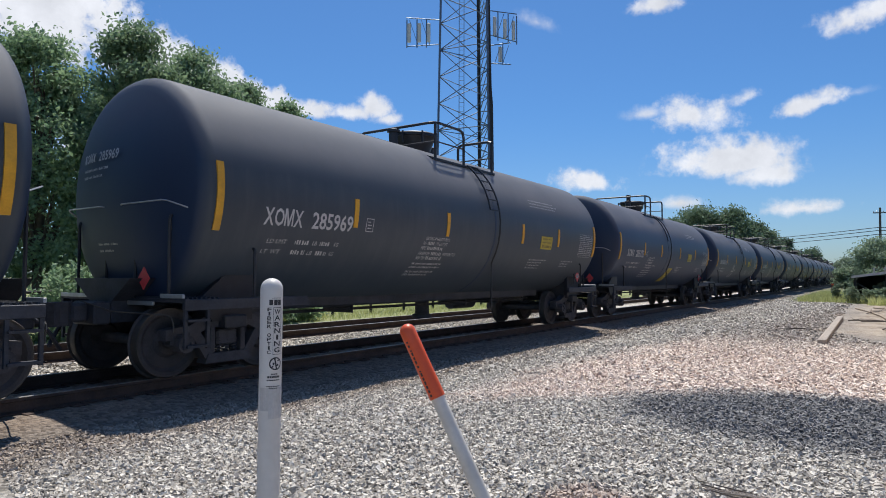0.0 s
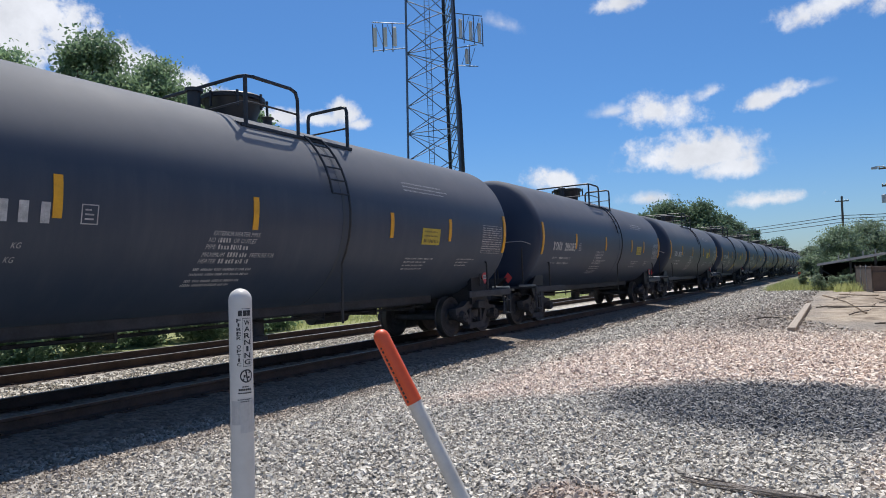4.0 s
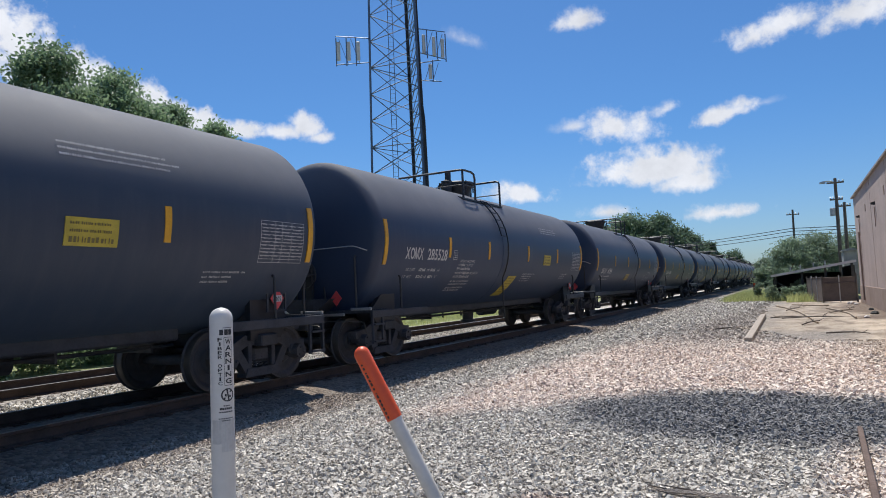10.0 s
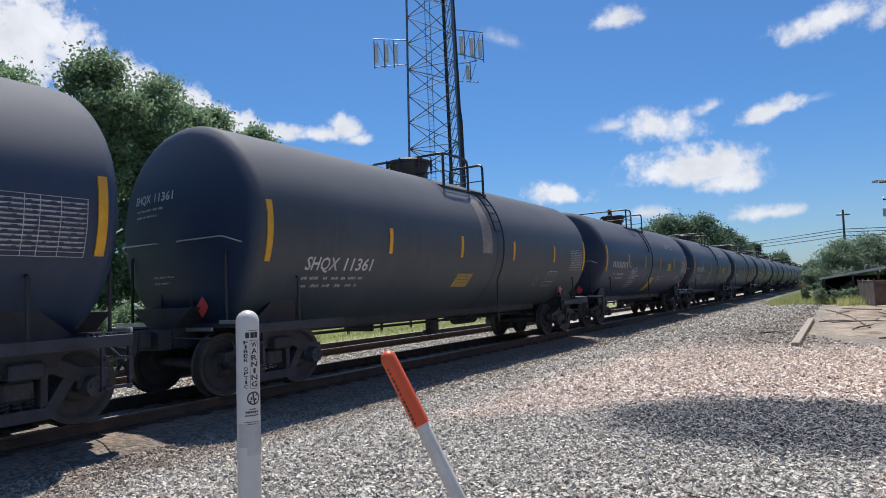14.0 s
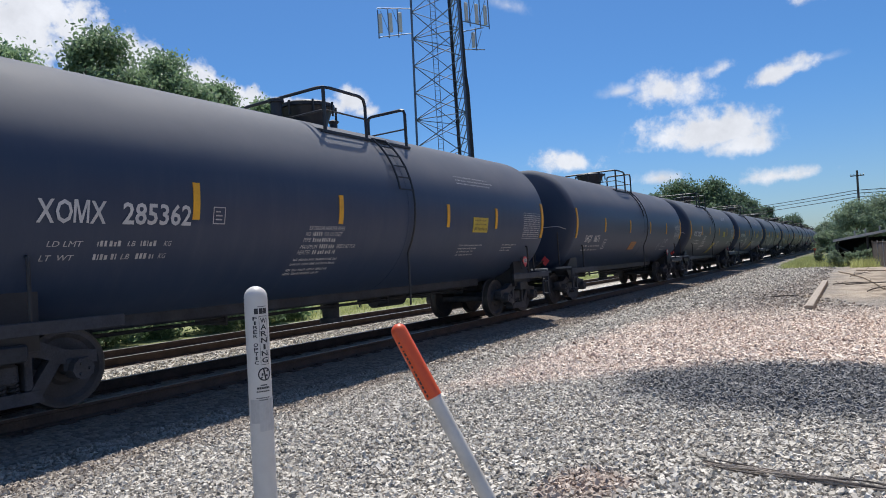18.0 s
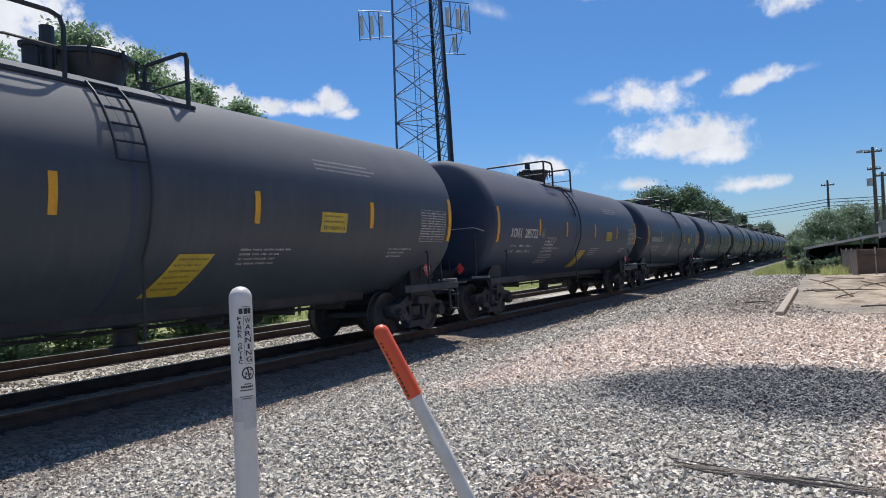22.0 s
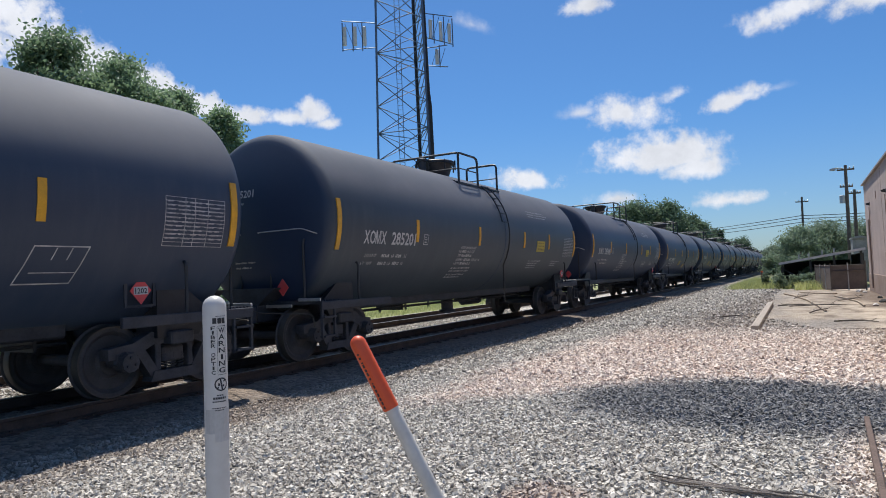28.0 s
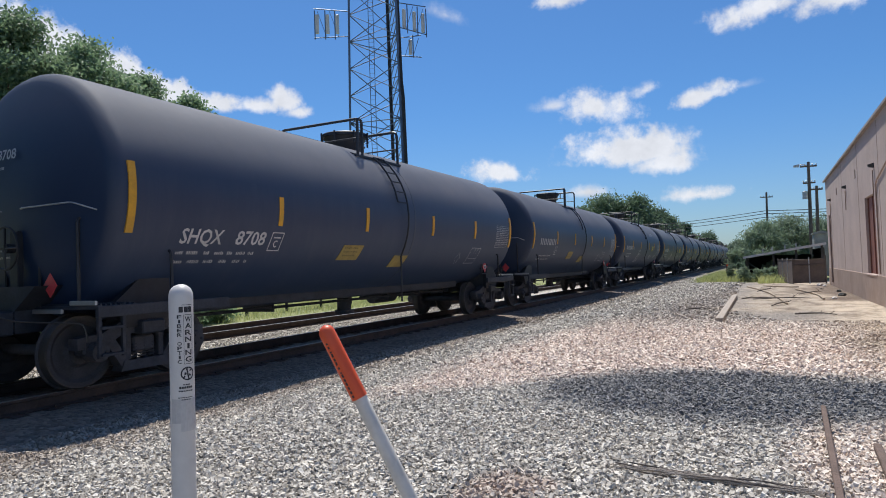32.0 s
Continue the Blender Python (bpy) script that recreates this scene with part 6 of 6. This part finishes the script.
utility_pole(3.2, 60.0, 9.2, 0.6, ((8.85, 0.6), (7.5, 0.45)), ((-0.32, 6.2),), "weathered utility pole with crossarms and a lamp head")
utility_pole(3.85, 63.0, 7.5, 1.0, ((7.2, 0.45),), (), "slim weathered utility pole")
utility_pole(0.15, 90.0, 9.7, 0.86, ((9.1, 0.7),), (), "plain weathered utility pole")
g = loop([(3.15, 59.8, 8.8), (2.8, 59.7, 8.9), (2.5, 59.6, 8.85)], 0.04, 0.2)
arm = thing("street_lamp_arm", pose(0, 0, 0), "short lamp arm with a cobra head on the pole", "street lamp")
part("arm", g, GREYSTEEL, arm)
part("head", Geo().prism([(2.62, 8.92), (2.2, 8.85), (2.2, 8.72), (2.6, 8.70)], "y", 59.45, 59.75), GREYSTEEL, arm)


def wire(a, b, sag, r=0.02):
    a, b = Vector(a), Vector(b)
    pts = [a.lerp(b, k / 14) - Vector((0, 0, sag * 4 * (k / 14) * (1 - k / 14))) for k in range(15)]
    w = part("overhead_wire", Geo().tube(pts, r, 5), CABLE)
    return tagged(w, "thin black overhead wire", "wire", "overhead wires")


for k, z in enumerate((7.3, 6.95, 6.5)):
    wire((0.05, 90, z), (-40, 150 + k * 3, z + 1.9), 0.5, 0.04)
    wire((0.05, 90, z), (42, 94, z + 0.5), 0.5, 0.04)

# ---------------------------------------------------------------- ranch fence beyond the tracks
BLACKPIPE = material("black fence pipe", (0.022, 0.022, 0.024), 0.6, 0.0, 0.3, 4.0)


def pipe_fence():
    f = thing("pipe_fence", pose(-17.2, 0, 0), "black pipe fence along the lawn beyond the tracks", "fence")
    for i in range(30):
        part("post", Geo().tube([(0, 0, -0.1), (0, 0, 1.15)], 0.06, 8), BLACKPIPE, f, at=pose(0, -4 + i * 2.2, 0))
    for z in (0.42, 0.76, 1.08):
        part("rail", Geo().tube([(0, -6, z), (0, 61, z)], 0.035, 8), BLACKPIPE, f)


pipe_fence()


def blades(name, label, count, x0, x1, y0, y1, h, seed):
    rng = np.random.default_rng(seed)
    x, y = rng.uniform(x0, x1, count), rng.uniform(y0, y1, count)
    a, hh = rng.uniform(0, 2 * math.pi, count), h * rng.uniform(0.4, 1.2, count)
    w = 0.012 + 0.012 * rng.random(count)
    lean = rng.normal(size=(count, 2)) * 0.35 * hh[:, None]
    z0 = np.full(count, -0.04)
    p = np.stack([np.stack([x - w * np.cos(a), y - w * np.sin(a), z0], 1), np.stack([x + w * np.cos(a), y + w * np.sin(a), z0], 1), np.stack([x + lean[:, 0], y + lean[:, 1], hh], 1)], 1)
    tagged(new(name, arrays_mesh(name, p.reshape(-1, 3), np.arange(3 * count).reshape(-1, 3), GRASS)), label, "grass", kind="stuff")


blades("grass", "sunlit lawn beyond the railway", 24000, -26, -15.3, 15, 48, 0.16, 7)
blades("grass", "patch of tall green grass beside the shed", 24000, -4.1, 0.4, 43.5, 66, 0.4, 8)
blades("grass", "weeds along the mesh fence", 3000, -0.6, 2.0, 41.0, 47, 0.5, 9)

# ---------------------------------------------------------------- loose timber, bars and litter
b0, b1 = Vector((-1.16, 16.3, 0)), Vector((-1.24, 26.8, 0))
timber = thing("timber_beam", Matrix.Translation(b0) @ Matrix.Rotation(-math.atan2(b1.x - b0.x, b1.y - b0.y), 4, "Z"), "long weathered timber beam lying on the gravel", "timber beam")
part("beam", Geo().box((-0.075, 0, -0.03), (0.095, (b1 - b0).length, 0.13), 0.012), GREYWOOD, timber)

OLDSTEEL = material("brown rusty bar", (0.15, 0.105, 0.085), 0.86, 0.2, 0.25, 5.0, 0.3, 40)
for a, b, w in (((0.30, 7.2), (0.20, 4.4), 0.022), ((0.56, 5.9), (0.50, 4.2), 0.026)):
    a, b = Vector((*a, 0.05)), Vector((*b, 0.06))
    bar = thing("steel_bar", Matrix.Translation(a) @ Matrix.Rotation(math.atan2(b.y - a.y, b.x - a.x), 4, "Z"), "flat rusty brown steel bar lying on the gravel", "steel bar", "steel bars")
    part("bar", Geo().box((0, -w, -0.03), ((b - a).length, w, 0.02), 0.006), OLDSTEEL, bar)


def branch(x, y, s, turn, label="dry broken branch lying on the ground"):
    t = thing("dry_branch", pose(x, y, 0.04, 0, 0, turn), label, "branch", "dry branches")
    rnd = random.Random(int(x * 100 + y * 10))
    g = Geo().tube([(-s, 0, 0), (-s * 0.3, 0.06 * s, 0.03), (s * 0.4, -0.04 * s, 0.05), (s, 0.05 * s, 0.02)], [0.02, 0.022, 0.018, 0.008], 6)
    for k in range(5):
        u = rnd.uniform(-0.8, 0.86) * s
        g.tube([(u, 0, 0.03), (u + rnd.uniform(-0.2, 0.3) * s, rnd.uniform(-0.35, 0.35) * s, rnd.uniform(0.03, 0.25) * s)], [0.012, 0.005], 5)
    part("stem", g, POLEWOOD, t)


branch(-2.0, 20.2, 0.40, 10)
branch(-0.4, 25.5, 0.6, -20)
branch(0.9, 18.4, 0.5, -30)
branch(0.25, 22.5, 0.8, 70)
branch(-0.2, 32.0, 1.2, 75)
branch(1.4, 29.0, 0.9, 60)


RUTEDGE = material("tan caked hose", (0.36, 0.29, 0.22), 0.9, 0.0, 0.2, 3.0, 0.4, 30)
for pts in (((-1.0, 36.0), (-0.55, 33.5), (-0.05, 29.5), (0.25, 25.5), (0.40, 22.6)), ((1.0, 32.5), (1.35, 30.0), (1.55, 27.5), (1.55, 25.0)), ((-0.3, 37.0), (0.6, 35.4), (1.2, 35.0))):
    o = Vector((*pts[0], 0))
    hose = thing("old_hose", Matrix.Translation(o), "dusty tan hose lying in a curve on the soil", "hose", "old hoses")
    part("hose", Geo().tube([Vector((x, y, 0.04)) - o for x, y in pts], 0.032, 8), RUTEDGE, hose, smooth=60)
branch(0.3, 25.2, 0.9, -4, "thin dark dry branch lying on the soil")
rnd = random.Random(17)
for x, y, r, m, what in ((2.2, 36.6, 0.16, TRIMWHITE, "white"), (2.35, 35.9, 0.10, TRIMWHITE, "white"), (2.3, 27.5, 0.13, DARKWALL, "dark"), (1.9, 25.6, 0.09, TRIMWHITE, "white"), (2.45, 30.5, 0.10, DARKWALL, "dark"), (2.0, 33.0, 0.08, GREYWOOD, "tan")):
    lump = thing("rubble", pose(x, y, 0, 0, 0, rnd.uniform(0, 90)), "broken " + what + " lump of rubble on the soil", "rubble", "rubble by the wall")
    g = Geo().lathe([(-0.3 * r, 0), (-0.3 * r, 0.8 * r), (0.3 * r, r), (0.8 * r, 0.6 * r), (0.9 * r, 0)], (0, 0, 0), (0, 0, 1), 8)
    g.v = [(p[0] * rnd.uniform(0.8, 1.4), p[1] * rnd.uniform(0.7, 1.2), p[2]) for p in g.v]
    part("lump", g, m, lump)


def strips(x, y):
    """Frayed dark strip of old strapping half buried in the stone."""
    s = thing("frayed_strap", pose(x, y, 0.03, 0, 0, -6), "frayed dark fibre strap lying in the gravel", "strap")
    rnd = random.Random(3)
    for k in range(12):
        y0 = rnd.uniform(-0.07, 0.07)
        pts = [(u, y0 + 0.02 * math.sin(u * 5 + k), 0.012 + 0.012 * math.sin(u * 7 + k * 2)) for u in [(-0.65 + rnd.uniform(0, 0.25)) + i * 0.16 for i in range(8)]]
        part("strand", Geo().tube(pts, 0.0048, 5), GREYWOOD if k % 3 else POLEWOOD, s)


strips(-0.55, 4.74)
post = thing("red_post", pose(-3.15, 61, 0), "short rust-red marker post in the grass", "marker post")
part("post", Geo().tube([(0, 0, -0.1), (0, 0, 0.98)], 0.09, 10), DOORPAINT, post)
part("cap", Geo().tube([(0, 0, 0.86), (0, 0, 0.99)], 0.095, 10), ORANGE, post)
rock = thing("pale_rock", pose(-1.72, 2.42, 0.02), "pale tan rock beside the marker post", "rock")
rng = np.random.default_rng(4)
g = Geo().lathe([(-0.06, 0), (-0.05, 0.07), (0.0, 0.10), (0.05, 0.085), (0.085, 0.04), (0.09, 0)], (0, 0, 0), (0, 0, 1), 9)
g.v = [(p[0] * rng.uniform(0.8, 1.2), p[1] * rng.uniform(0.7, 1.1), p[2] * rng.uniform(0.8, 1.2)) for p in g.v]
part("stone", g, material("pale sandstone", (0.55, 0.45, 0.31), 0.9, 0.0, 0.15, 8.0, 0.5, 40), rock)


# ---------------------------------------------------------------- movement
def motions():
    """The train rolls past towards the viewer; its wheels turn while it is near enough to tell."""
    times = [0, 2, 4, 8, 12, 16, 20, 24, 28, 30, 32]
    for k, car, kind, mark in CARS:
        walk(car, [(t, pose(TRACK_X, k * PITCH + SLACK.get(k, 0.0) + train_y(t), RAIL_Z)) for t in times])
        near = [i / 15 for i in range(481) if -30 < k * PITCH + train_y(i / 15) < 70]
        if len(near) < 2:
            continue
        span = sorted({0.0, *near, 32.0})
        for ws in (o for o in car.children if o.name.startswith("wheelset")):
            at = ws.location.copy()
            rows = []
            for t in span:
                s = min(max(t, near[0]), near[-1])
                turn = math.degrees((train_y(0) - train_y(s)) / 0.457) % 360
                rows.append((t, pose(at.x, at.y, at.z, turn)))
            walk(ws, rows)


motions()
